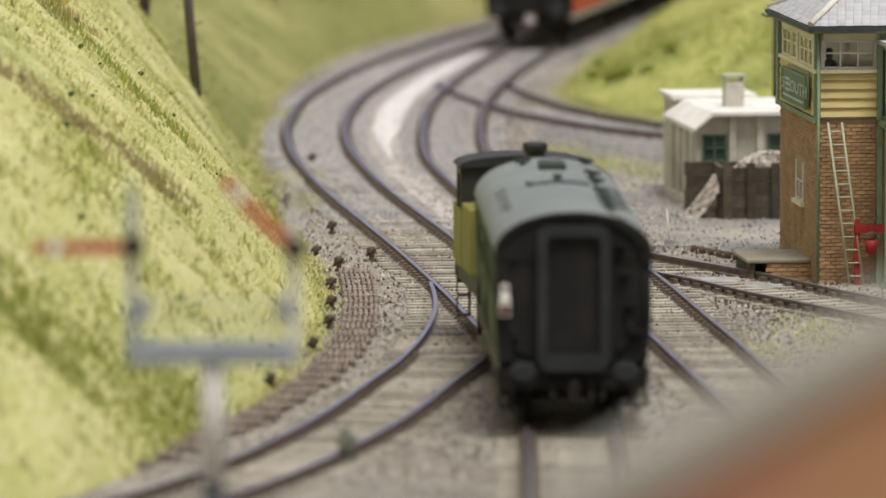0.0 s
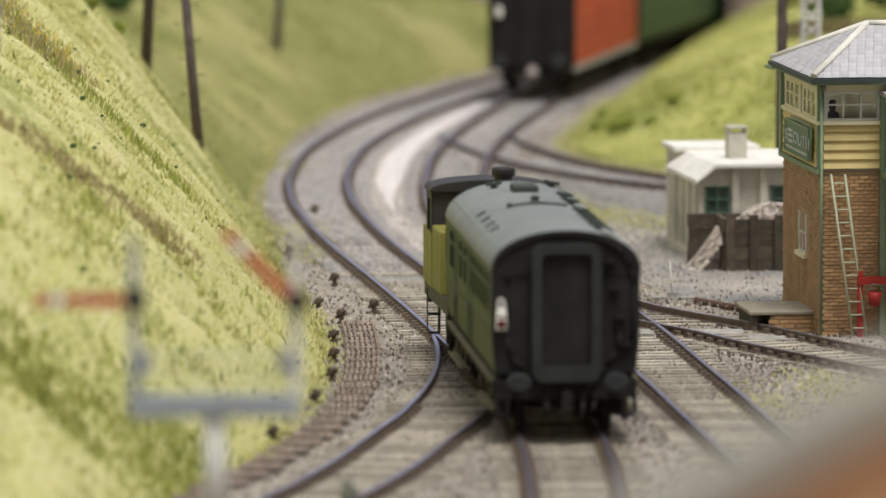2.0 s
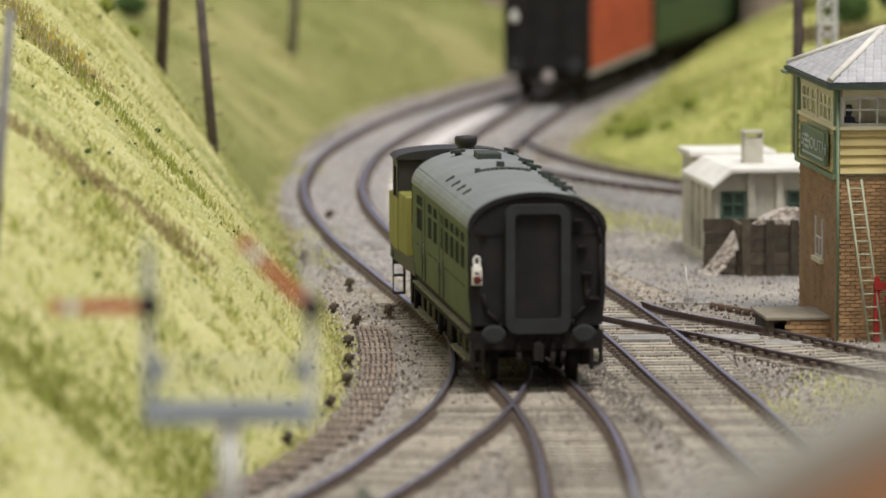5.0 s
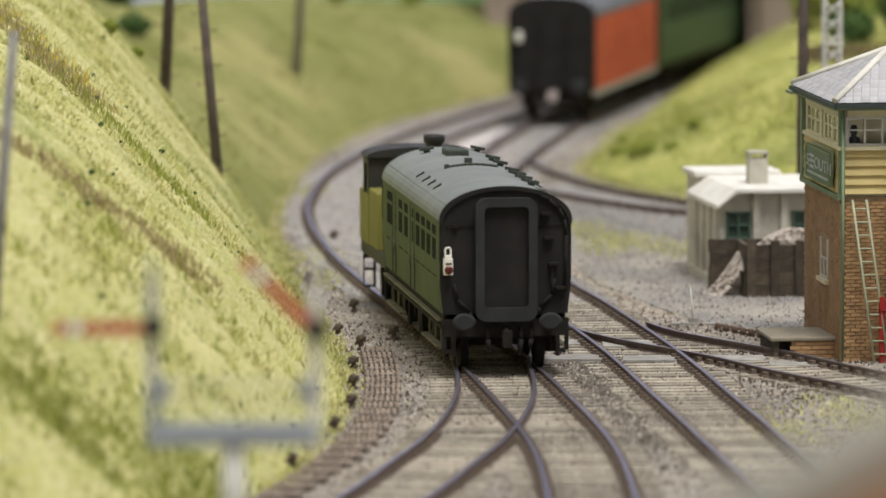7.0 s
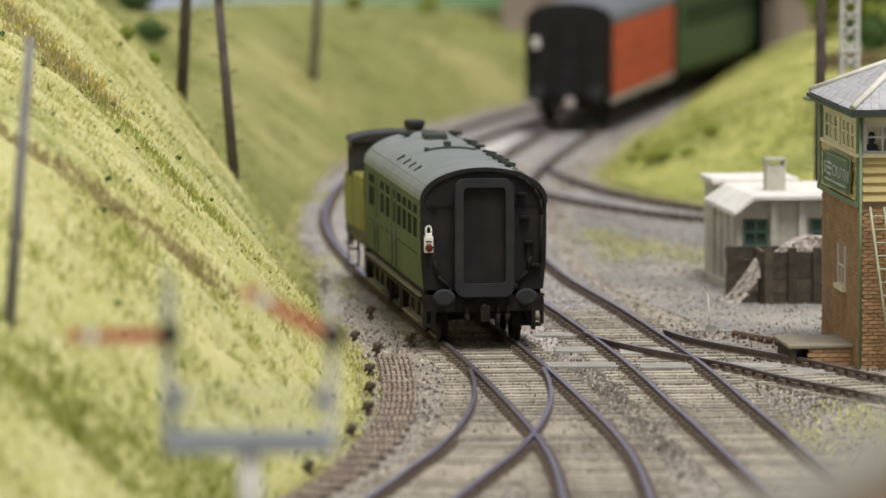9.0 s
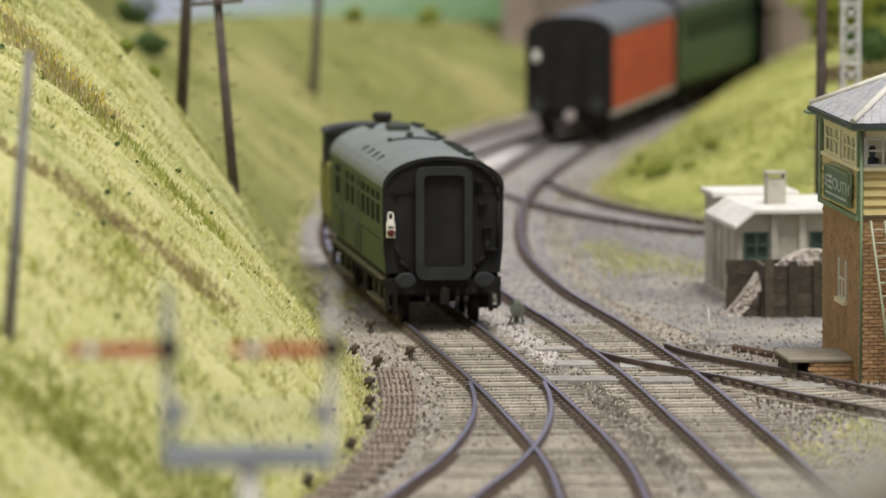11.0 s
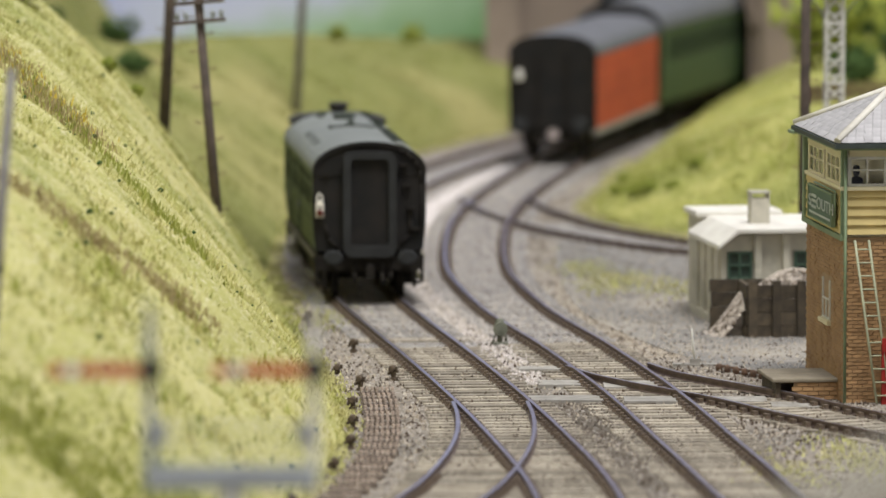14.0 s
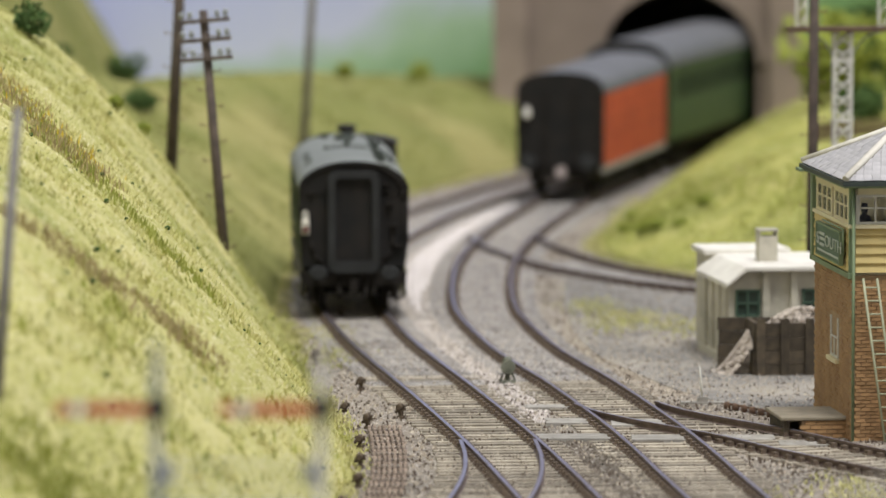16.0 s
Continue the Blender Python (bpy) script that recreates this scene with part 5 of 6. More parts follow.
def build_hut():
    t = thing("platelayers_hut", 79.3, 1926, GROUND_Z, 8, "pale concrete lineside hut with a white roof", "hut")
    t.scale = (1, 2.2, 0.975)
    W, D = 42.0, 20.0
    bm = bmesh.new()
    prof = [(0, -1), (0, 23.6), (4.4, 27.4), (W, 27.4), (W, -1)]
    prism(bm, prof, 0, D)
    part("wall", bm, CONCRETE, t)
    bm = bmesh.new()
    prism(bm, [(-1.5, 22.7), (-1.5, 24.2), (4.1, 29.0), (W + 2, 29.0), (W + 2, 27.5), (4.5, 27.5)], -1.8, D + 1.2)
    part("roof", bm, HUT_ROOF, t, "white felted roof", 0.3)
    bm = bmesh.new()
    box(bm, 1.5, 24, D + 0.4, D + 8, -1, 28.4)
    part("rear_wall", bm, CONCRETE, t)
    bm = bmesh.new()
    box(bm, 0.2, 26, D - 0.8, D + 8.6, 28.6, 30.4)
    part("rear_roof", bm, HUT_ROOF, t, "white flat roof", 0.3)
    for y in (1.5, 6.5, 11.5, 16.5):
        bm = bmesh.new()
        box(bm, -0.8, 0.1, y - 0.9, y + 0.9, -1, 23.5)
        part("pilaster", bm, CONCRETE, t)
    for x in (10.5, 18.7, 29.0):
        bm = bmesh.new()
        box(bm, x - 1.0, x + 1.0, -0.7, 0.1, -1, 27.3)
        part("pilaster", bm, CONCRETE, t)
    bm = bmesh.new()
    box(bm, -1.2, W, -1.0, 0.2, -1, 2.4)
    box(bm, -1.2, 0.2, -1.0, D, -1, 2.4)
    part("plinth", bm, CONCRETE, t)
    for x in (1.8, 21.1):
        bm = bmesh.new()
        for x0, x1, z0, z1 in ((0, .6, 0, 8), (6.4, 7, 0, 8), (3.2, 3.8, 0, 8), (0, 7, 0, .6), (0, 7, 7.4, 8), (0, 7, 3.8, 4.3)):
            box(bm, x + x0, x + x1, -0.45, 0.2, 14 + z0, 14 + z1)
        w = part("window", bm, HUT_GREEN, t, "small green-framed window")
        bm = bmesh.new()
        box(bm, x + 0.3, x + 6.7, -0.12, 0.05, 14.3, 21.7)
        part("pane", bm, HUT_PANE, w)
    bm = bmesh.new()
    box(bm, 11.0, 16.6, 6, 8.4, 28.6, 36.4)
    for x0 in (11.0, 16.0):
        box(bm, x0, x0 + 0.6, 6, 8.4, 36.4, 37.8)
    box(bm, 10.8, 16.8, 5.9, 8.5, 37.8, 38.6)
    part("chimney", bm, CONCRETE, t, "square concrete chimney", 0.15)


def build_bunker():
    t = thing("ballast_bunker", 85.4, 1893, GROUND_Z, 5, "dark sleeper-built bunker heaped with pale crushed stone", "bunker")
    bm = bmesh.new()
    box(bm, 0, 30, 0, 1.2, 0, 3.7)
    plank = mesh_of("plank", bm, BUNKER_WOOD)
    bm = bmesh.new()
    box(bm, 0, 1.2, 0, 20, 0, 3.7)
    plank_side = mesh_of("plank", bm, BUNKER_WOOD)
    for i in range(4):
        for me, x, y in ((plank, 0.8, 0), (plank, -8, 19), (plank_side, -0.5, 0.6)):
            o = new("plank", me)
            o.parent = t
            o.matrix_basis = pose((x + random.uniform(-.3, .3)) * MM, y * MM, (i * 3.85 - 0.4) * MM)
    for x in (0.2, 7, 14, 22):
        bm = bmesh.new()
        box(bm, x, x + 2.4, -1.2, 0, -1, 16.2)
        part("post", bm, BUNKER_WOOD, t)
    bm = bmesh.new()
    for i in range(900):
        a, r = random.uniform(0, 6.283), math.sqrt(random.random())
        x, y, s = 15 + 14 * r * math.cos(a), 10 + 9 * r * math.sin(a), random.uniform(0.3, 0.75)
        bmesh.ops.create_icosphere(bm, subdivisions=1, radius=s, matrix=pose(x, y, 8 + 10.5 * (1 - r * r) ** 0.8) @ Matrix.Diagonal((1, random.uniform(.6, 1), random.uniform(.5, .9), 1)))
    lathe(bm, [(8.4, -1), (8.4, 9), (6.5, 13), (3, 16.6)], (15, 11, 0), 14)
    tagged(part("stone_heap", bm, HEAP_STONE, t, "heap of pale crushed stone"), kind="stuff")
    bm = bmesh.new()
    for i in range(1000):
        u, y, s = random.random() ** 1.3, random.uniform(1.5, 17), random.uniform(0.22, 0.6)
        x = -0.6 - 9.5 * u
        z = max(-0.2, 11.5 * (1 - u) ** 1.25 - 0.10 * abs(y - 11) ** 1.6) + random.uniform(-0.3, 0.5)
        bmesh.ops.create_icosphere(bm, subdivisions=1, radius=s, matrix=pose(x, y, z) @ Matrix.Diagonal((1, random.uniform(.6, 1), random.uniform(.5, .9), 1)))
    prism(bm, [(-8.5, -0.6), (-4.6, 2.4), (-0.5, 9.0), (-0.5, -0.6)], 6.5, 15.5)
    tagged(part("spilt_stone", bm, HEAP_STONE, t, "slope of pale crushed stone"), kind="stuff")


# ---- poles and signals ----
def telegraph_pole(x, y, z, height, lean, r, material, arms, label, steps=True):
    t = thing("telegraph_pole", x, y, z, 0, label, "telegraph pole", "telegraph poles", ry=lean)
    bm = bmesh.new()
    tube(bm, (0, 0, -6), (0, 0, height), r * 1.1, r * 0.8, 12)
    part("pole", bm, material, t)
    for i in range(arms):
        zz = height - 3 - i * 5.6
        bm = bmesh.new()
        box(bm, -7.5, 7.5, -r - 0.9, -r + 0.3, zz - 0.55, zz + 0.55)
        a = part("cross_arm", bm, material, t)
        for k in (-6.5, -4, 4, 6.5):
            bm = bmesh.new()
            lathe(bm, [(0.3, zz + .4), (0.3, zz + 1.2), (0.75, zz + 1.3), (0.7, zz + 2.6), (0.35, zz + 3)], (k, -r - 0.3, 0), 8)
            part("insulator", bm, SIG_GREY, a)
    if steps:
        k, s = 14.0, 1
        while k < height - 4:
            bm = bmesh.new()
            tube(bm, (s * r * 0.6, -r * 0.5, k), (s * (r + 1.9), -r * 0.6, k), 0.16, n=5)
            tube(bm, (s * (r + 1.9), -r * 0.6, k), (s * (r + 1.9), -r * 0.6, k + 0.8), 0.16, n=5)
            part("pole_step", bm, RUST, t)
            k += 5.2
            s = -s


def build_poles():
    telegraph_pole(-65.4, 1990, 12, 84, -4.8, 1.55, WOOD_POLE, 3, "dark brown telegraph pole with cross arms on the bank")
    telegraph_pole(-87, 2100, 33, 110, 3.0, 1.75, WOOD_POLE, 3, "tall dark telegraph pole with step irons on the bank")
    telegraph_pole(-55.5, 2550, 14, 110, 3.4, 1.6, GREY_POLE, 3, "weathered grey telegraph pole on the far bank", False)
    telegraph_pole(-94.5, 1400, 36, 67, 4.6, 1.25, GREY_POLE, 0, "thin weathered grey pole on the near bank", False)
    telegraph_pole(106.6, 2000, GROUND_Z, 150, 0.3, 1.6, WOOD_POLE, 3, "dark brown telegraph pole behind the signal box")


def build_bracket_signal():
    """A bracket signal with two upper-quadrant arms; returns the arm that falls."""
    t = thing("bracket_signal", -34.8, 1110, GROUND_Z, 0, "grey bracket signal with two red semaphore arms", "railway signal")
    bm = bmesh.new()
    tube(bm, (0, 0, -3), (0, 0, 34), 1.9, n=14)
    part("base_post", bm, SIG_BLACK, t, "black lower half of the post")
    bm = bmesh.new()
    tube(bm, (0, 0, 34), (0, 0, 56), 2.1, 1.9, 14)
    part("main_post", bm, SIG_WHITE, t)
    bm = bmesh.new()
    box(bm, -14, 14, -2.6, 2.6, 53.6, 57.2)
    part("bracket_deck", bm, SIG_GREY, t, "grey bracket platform", 0.2)
    for z in (60.5, 64.0):
        bm = bmesh.new()
        tube(bm, (-13, -1.6, z), (13, -1.6, z), 0.22, n=6)
        part("handrail", bm, SIG_GREY, t)
    arms = []
    for x, rail in ((-13.4, 1), (13.6, -1)):
        bm = bmesh.new()
        box(bm, x - 0.85, x + 0.85, -0.85, 0.85, 53, 81)
        tube(bm, (x, 0, 81), (x, 0, 85.5), 0.9, 0.1, 10)
        d = part("doll_post", bm, SIG_WHITE if rail < 0 else SIG_GREY, t, "signal doll post with finial")
        bm = bmesh.new()
        box(bm, x + rail * 1.6 - 1.3, x + rail * 1.6 + 1.3, -1, 1, 61, 64.4)
        part("signal_lamp", bm, SIG_GREY, d)
    for x, tilt in ((-13.4, 0), (13.6, 1)):
        a = thing("signal_arm", 0, 0, 0)
        a.parent = t
        a.matrix_basis = pose((x - 0.4) * MM, -1.5 * MM, 73.2 * MM)
        bm = bmesh.new()
        box(bm, -16.0, -13.6, -0.25, 0.25, -1.0, 1.0)
        box(bm, -11.2, 0.4, -0.25, 0.25, -1.0, 1.0)
        part("arm_blade", bm, SIG_RED, a, "red semaphore blade")
        bm = bmesh.new()
        box(bm, -13.6, -11.2, -0.25, 0.25, -1.0, 1.0)
        part("arm_stripe", bm, SIG_WHITE, a)
        bm = bmesh.new()
        lathe(bm, [(1.9, -0.5), (1.9, 0.5)], (0.6, 0, 0.2), 14, "y")
        part("spectacle", bm, SIG_BLACK, a)
        arms.append(a)
    return arms


def build_lattice_signal():
    t = thing("lattice_signal", 118.4, 2050, GROUND_Z, 2, "white lattice post signal with a platform on the mound", "railway signal")
    w, top = 2.5, 89.0
    for x in (-w, w):
        for y in (-w, w):
            bm = bmesh.new()
            box(bm, x - 0.45, x + 0.45, y - 0.45, y + 0.45, -3, top)
            part("corner_angle", bm, SIG_WHITE, t)
    bm = bmesh.new()
    n = 19
    for i in range(n):
        z0, z1 = i * top / n, (i + 1) * top / n
        for y in (-w - 0.3, w + 0.3):
            tube(bm, (-w, y, z0), (w, y, z1), 0.3, n=5)
            tube(bm, (w, y, z0), (-w, y, z1), 0.3, n=5)
        for x in (-w - 0.3, w + 0.3):
            tube(bm, (x, -w, z0), (x, w, z1), 0.3, n=5)
    tagged(part("lattice_bars", bm, SIG_WHITE, t), kind="stuff")
    for z in (30, 62, 80):
        bm = bmesh.new()
        box(bm, -w - 0.7, w + 0.7, -w - 0.7, w + 0.7, z - 0.4, z + 0.4)
        part("collar", bm, SIG_WHITE, t)
    bm = bmesh.new()
    box(bm, -17, 17, -5, 5, top, top + 1.4)
    part("platform", bm, FENCE, t, "dark timber platform")
    for x in (-12.5, 12.5):
        bm = bmesh.new()
        for k in (-1.5, 1.5):
            box(bm, x + k - 0.35, x + k + 0.35, -0.4, 0.4, top, top + 45)
        for i in range(9):
            tube(bm, (x - 1.5, 0, top + i * 4.6), (x + 1.5, 0, top + (i + 1) * 4.6), 0.25, n=5)
        part("doll_post", bm, SIG_WHITE, t)
    bm = bmesh.new()
    for s in (-1, 1):
        for i in range(6):
            a, c = math.pi / 2 * i / 6, math.pi / 2 * (i + 1) / 6
            tube(bm, (s * (2.5 + 10 * (1 - math.cos(a))), 0, top - 11 * (1 - math.sin(a)) ), (s * (2.5 + 10 * (1 - math.cos(c))), 0, top - 11 * (1 - math.sin(c))), 0.3, n=5)
    part("bracket_stay", bm, SIG_GREY, t)


def build_fence():
    t = thing("fence", 128, 2345, 28, -6, "dark brown close-boarded lineside fence on the mound", "fence")
    bm = bmesh.new()
    box(bm, -1.1, 1.1, -0.4, 0.4, -8, 13)
    me = mesh_of("board", bm, FENCE)
    for i in range(34):
        o = new("board", me)
        o.parent = t
        o.matrix_basis = pose(i * 2.7 * MM, 0, (i * 0.12 + random.uniform(-.4, .4)) * MM)
    bm = bmesh.new()
    for z in (2, 9):
        box(bm, -2, 94, 0.4, 1.2, z, z + 1.2)
    part("fence_rail", bm, FENCE, t)


def build_gable():
    """The near house whose brick gable with stone coping stands close before the camera."""
    t = thing("brick_gable_house", 60, 560, GROUND_Z, 0, "red brown brick gable with a grey stone coping", "house")
    bm = bmesh.new()
    o = [(-46, -2), (46, -2), (46, 105), (0, 131), (-46, 105)]
    prism(bm, o, 0, 3)
    part("gable_wall", bm, GABLE_BRICK, t, "red brown brick gable wall")
    bm = bmesh.new()
    for s in (-1, 1):
        prism(bm, [(0, 131), (0, 135.6), (s * 49, 108.2), (s * 49, 103.6)], -1.2, 8)
    part("coping", bm, COPING, t, "grey stone coping")


# ---- small lineside things ----
def ground_signal(x, y, rz):
    t = thing("ground_signal", x, y, GROUND_Z, rz, "small grey-green iron ground signal beside the track", "ground signal", "ground signals")
    bm = bmesh.new()
    lathe(bm, [(1.9, -0.8), (2.1, 0), (1.9, 0.7), (1.0, 1.3)], (0, 0, 4.6), 18, "y")
    part("disc", bm, GREY_IRON, t)
    bm = bmesh.new()
    tube(bm, (0, 1, -0.5), (0, 1, 5.4), 0.9, 0.7, 10)
    box(bm, -2.2, 2.2, -1, 2.4, -0.6, 0.9)
    lathe(bm, [(1.3, 5.4), (1.3, 6.8), (0.6, 7.4)], (0, 1.4, 0), 10)
    part("lamp_body", bm, GREY_IRON, t, "iron lamp and base", 0.15)
    bm = bmesh.new()
    tube(bm, (-2.2, 1, 0.2), (-1.0, 0.6, 3.6), 0.3, n=6)
    tube(bm, (2.2, 1, 0.2), (1.0, 0.6, 3.6), 0.3, n=6)
    part("stay", bm, GREY_IRON, t)


def build_rodding():
    path = spline([(-17, 1747), (-15.4, 1698), (-14.8, 1651), (-15.7, 1606), (-19.6, 1551), (-26.3, 1503), (-36.9, 1447), (-52.2, 1395), (-75, 1344), (-115, 1272)])
    t = thing("point_rodding", 0, 0, 0, label="run of rusty point rodding on timber stools", category="point rodding")
    pts = even(path, 14.0)
    tg = np.gradient(pts, axis=0)
    bm = bmesh.new()
    box(bm, -4.4, 4.4, -2.2, 2.2, -0.6, 0.7)
    me = mesh_of("stool", bm, STOOL_BASE)
    bm = bmesh.new()
    box(bm, -0.3, 0.3, -1.5, 1.5, 0.7, 1.25)
    tube(bm, (-0.42, -0.2, 1.35), (0.42, -0.2, 1.35), 0.6, n=8)
    roller = mesh_of("roller", bm, STOOL)
    for p, g in zip(pts, tg):
        o = new("stool", me)
        o.parent = t
        o.matrix_basis = pose(p[0] * MM, p[1] * MM, GROUND_Z * MM, 0, 0, math.degrees(math.atan2(-g[0], g[1])) + random.uniform(-3, 3))
        for k in range(7):
            r = new("roller", roller)
            r.parent = o
            r.matrix_basis = pose((-3.9 + k * 1.3 + random.uniform(-0.12, 0.12)) * MM, random.uniform(-0.25, 0.25) * MM, 0)
    fine = even(path, 4)
    for k in (0, 6):
        bm = bmesh.new()
        sweep(bm, offset(fine, -3.25 + k * 1.3), [(-.13, 0), (.13, 0), (.13, .25), (-.13, .25)], GROUND_Z + 0.85)
        part("rod", bm, DARK_IRON, t)
    # compensator cranks and pulley stakes beside the run
    for i, (x, y, h) in enumerate(((-21.4, 1756, 5), (-22.8, 1711, 4.2), (-22.2, 1666, 4.6), (-22.1, 1624, 4.4), (-25.5, 1577, 4.4), (-24.5, 1855, 4.6), (-28, 1797, 3.4), (-34, 1507, 4.4), (-38.3, 1924, 6.0), (-13, 1781, 5), (-33.6, 2077, 3.5))):
        s = thing("pulley_stake", x, y, GROUND_Z, random.uniform(-30, 30), "small rusty iron signal wire pulley stake", "pulley stake", "pulley stakes")
        h *= 0.82
        bm = bmesh.new()
        box(bm, -0.55, 0.55, -0.5, 0.5, -1, h)
        box(bm, -0.9, 0.9, -0.8, 0.8, -1, 0.8)
        part("stake", bm, DARK_IRON, s, bevel=0.15)
        bm = bmesh.new()
        box(bm, -1.3, 1.3, -0.4, 0.4, h * 0.55, h * 0.72)
        tube(bm, (-1.2, -0.6, h * 0.45), (-1.2, 0.6, h * 0.45), 0.4, n=8)
        tube(bm, (1.0, -0.5, h * 0.82), (1.0, 0.5, h * 0.82), 0.36, n=8)
        part("crank", bm, DARK_IRON, s)
        bm = bmesh.new()
        lathe(bm, [(0.6, -0.6), (0.95, -0.4), (0.6, 0), (0.95, 0.4), (0.6, 0.6)], (0, -0.8, h - 0.9), 12, "y")
        part("pulley", bm, DARK_IRON, s)


def build_crossing_boards():
    t = thing("board_crossing", 0, 0, 0, label="grey timber boards laid across the tracks", category="board crossing", kind="structure")
    for x0, x1, y, w in ((22, 44.6, 1731, 12), (46.4, 60, 1729, 12), (65.5, 83, 1731, 12), (83.6, 98, 1718, 11), (42, 57, 1765, 16), (25, 36, 1770, 12), (20, 33, 1808, 8)):
        bm = bmesh.new()
        box(bm, x0, x1, y - w / 2, y + w / 2, -3, -1.35 - random.random() * 0.4)
        part("plank", bm, BOARD, t)


def build_lever():
    t = thing("point_lever", 67.9, 1820, GROUND_Z, 0, "thin white hand point lever on a timber base", "point lever")
    bm = bmesh.new()
    tube(bm, (0, 0, 0), (-0.8, 0, 10), 0.3, 0.22, 6)
    part("handle", bm, SIG_WHITE, t)
    bm = bmesh.new()
    box(bm, -6, 6, -2, 2, -0.6, 0.5)
    box(bm, -1.4, 1.4, -1, 1, 0.5, 1.8)
    part("base", bm, BOARD, t)
    r = thing("rod_cranks", 73.9, 1806, GROUND_Z, 0, "row of rusty point cranks and rods", "point crank")
    for i in range(8):
        bm = bmesh.new()
        x, y = i * 2.1, -i * 4.2
        lathe(bm, [(0.9, 0), (0.9, 1.6), (0.4, 1.9)], (x, y, 0), 8)
        box(bm, x - 0.4, x + 2.2, y - 0.3, y + 0.3, 0.9, 1.5)
        part("crank", bm, RUST, r)


# ---- planting ----
def clump(bm, c, r, n=40, leaf=0.9):
    """A bush of many small leaf flakes with an uneven outline."""
    lobes = [(Vector(c) + Vector((random.uniform(-.6, .6) * r, random.uniform(-.6, .6) * r, random.uniform(0, .6) * r)), r * random.uniform(.4, .75)) for _ in range(5)]
    for p, q in lobes:
        for _ in range(n):
            d = Vector((random.gauss(0, 1), random.gauss(0, 1), random.gauss(0, 1))).normalized()
            o = p + d * q * random.uniform(.6, 1.05)
            u = Vector((random.gauss(0, 1), random.gauss(0, 1), random.gauss(0, 1))).normalized() * leaf
            v = u.orthogonal().normalized() * leaf
            bm.faces.new([bm.verts.new(w) for w in (o + u, o + v, o - u * 0.8, o - v)])


def build_planting():
    for x, y, r, m, label in BUSHES:
        z = float((bank_left if x < 40 else bank_right)(np.array([x]), np.array([y]))[0][0])
        t = thing("bush", x, y, max(z, GROUND_Z), 0, label, "bush", "lineside bushes")
        bm = bmesh.new()
        clump(bm, (0, 0, r * 0.35), r, 90, max(0.5, r * 0.13))
        part("foliage", bm, m, t)
        bm = bmesh.new()
        tube(bm, (0, 0, -3), (0, 0, r * 0.4), r * 0.12, r * 0.06, 6)
        part("stem", bm, FENCE, t)


BUSHES = [(-123, 1985, 6.5, BUSH, "dark green bush at the top of the bank"), (-136, 2012, 6, BUSH, "dark green bush at the top of the bank"), (-143, 2465, 6, BUSH, "dark green bush on the far bank"),
          (-122, 2530, 7, BUSH, "dark green bush on the far bank"), (-112, 2402, 6, BUSH, "dark green shrub on the far bank"), (-107, 2420, 4.5, BUSH, "dark green shrub on the far bank"),
          (-92, 2025, 3, BUSH_LIGHT, "small green shrub on the bank's shoulder"), (-98, 1995, 3, BUSH_LIGHT, "small green shrub on the bank's shoulder"), (-12, 2840, 6, BUSH_LIGHT, "mid green bush on the far crest"),
          (-42, 2740, 5, BUSH_LIGHT, "mid green bush on the far crest"), (66, 2308, 3.6, BUSH_LIGHT, "low green shrub on the mound"), (71, 2302, 3, BUSH_LIGHT, "low green shrub on the mound"), (60, 2330, 2.6, BUSH_LIGHT, "low green shrub on the mound"), (78, 2288, 2.4, BUSH_LIGHT, "low green shrub on the mound"), (86, 2300, 2.8, BUSH_LIGHT, "low green shrub on the mound"), (64, 2370, 2.6, BUSH_LIGHT, "low green shrub on the mound"),
          (150, 2440, 11, BUSH, "dark bush behind the fence"), (172, 2450, 13, BUSH, "dark bush behind the fence"), (190, 2420, 12, BUSH_LIGHT, "olive bush behind the fence"), (158, 2640, 24, BUSH_LIGHT, "olive bush on the hill beside the portal"),
          (178, 2700, 27, BUSH, "tall dark bush on the hill beside the portal"), (204, 2660, 24, BUSH_LIGHT, "olive bush on the hill beside the portal")]


def tufts(name, height, x0, x1, y0, y1, n, label, material):
    rng = np.random.default_rng(5)
    x, y = rng.uniform(x0, x1, n), rng.uniform(y0, y1, n)
    z, d = height(x, y)
    ok = d > 0.5
    x, y, z, d = x[ok], y[ok], z[ok], d[ok]
    k = len(x)
    a = rng.uniform(0, 6.283, k)
    w = rng.uniform(0.2, 0.5, k)
    h = rng.uniform(0.3, 1.3, k)
    lx, ly = rng.normal(0, 0.8, k), rng.normal(0, 0.8, k)
    p = np.stack([np.c_[x - w * np.cos(a), y - w * np.sin(a), z - 1.2], np.c_[x + w * np.cos(a), y + w * np.sin(a), z - 1.2], np.c_[x + lx, y + ly, z + h]], 1).reshape(-1, 3)
    tagged(raw(name, p, np.arange(3 * k).reshape(-1, 3), material), label, "grass", kind="stuff")


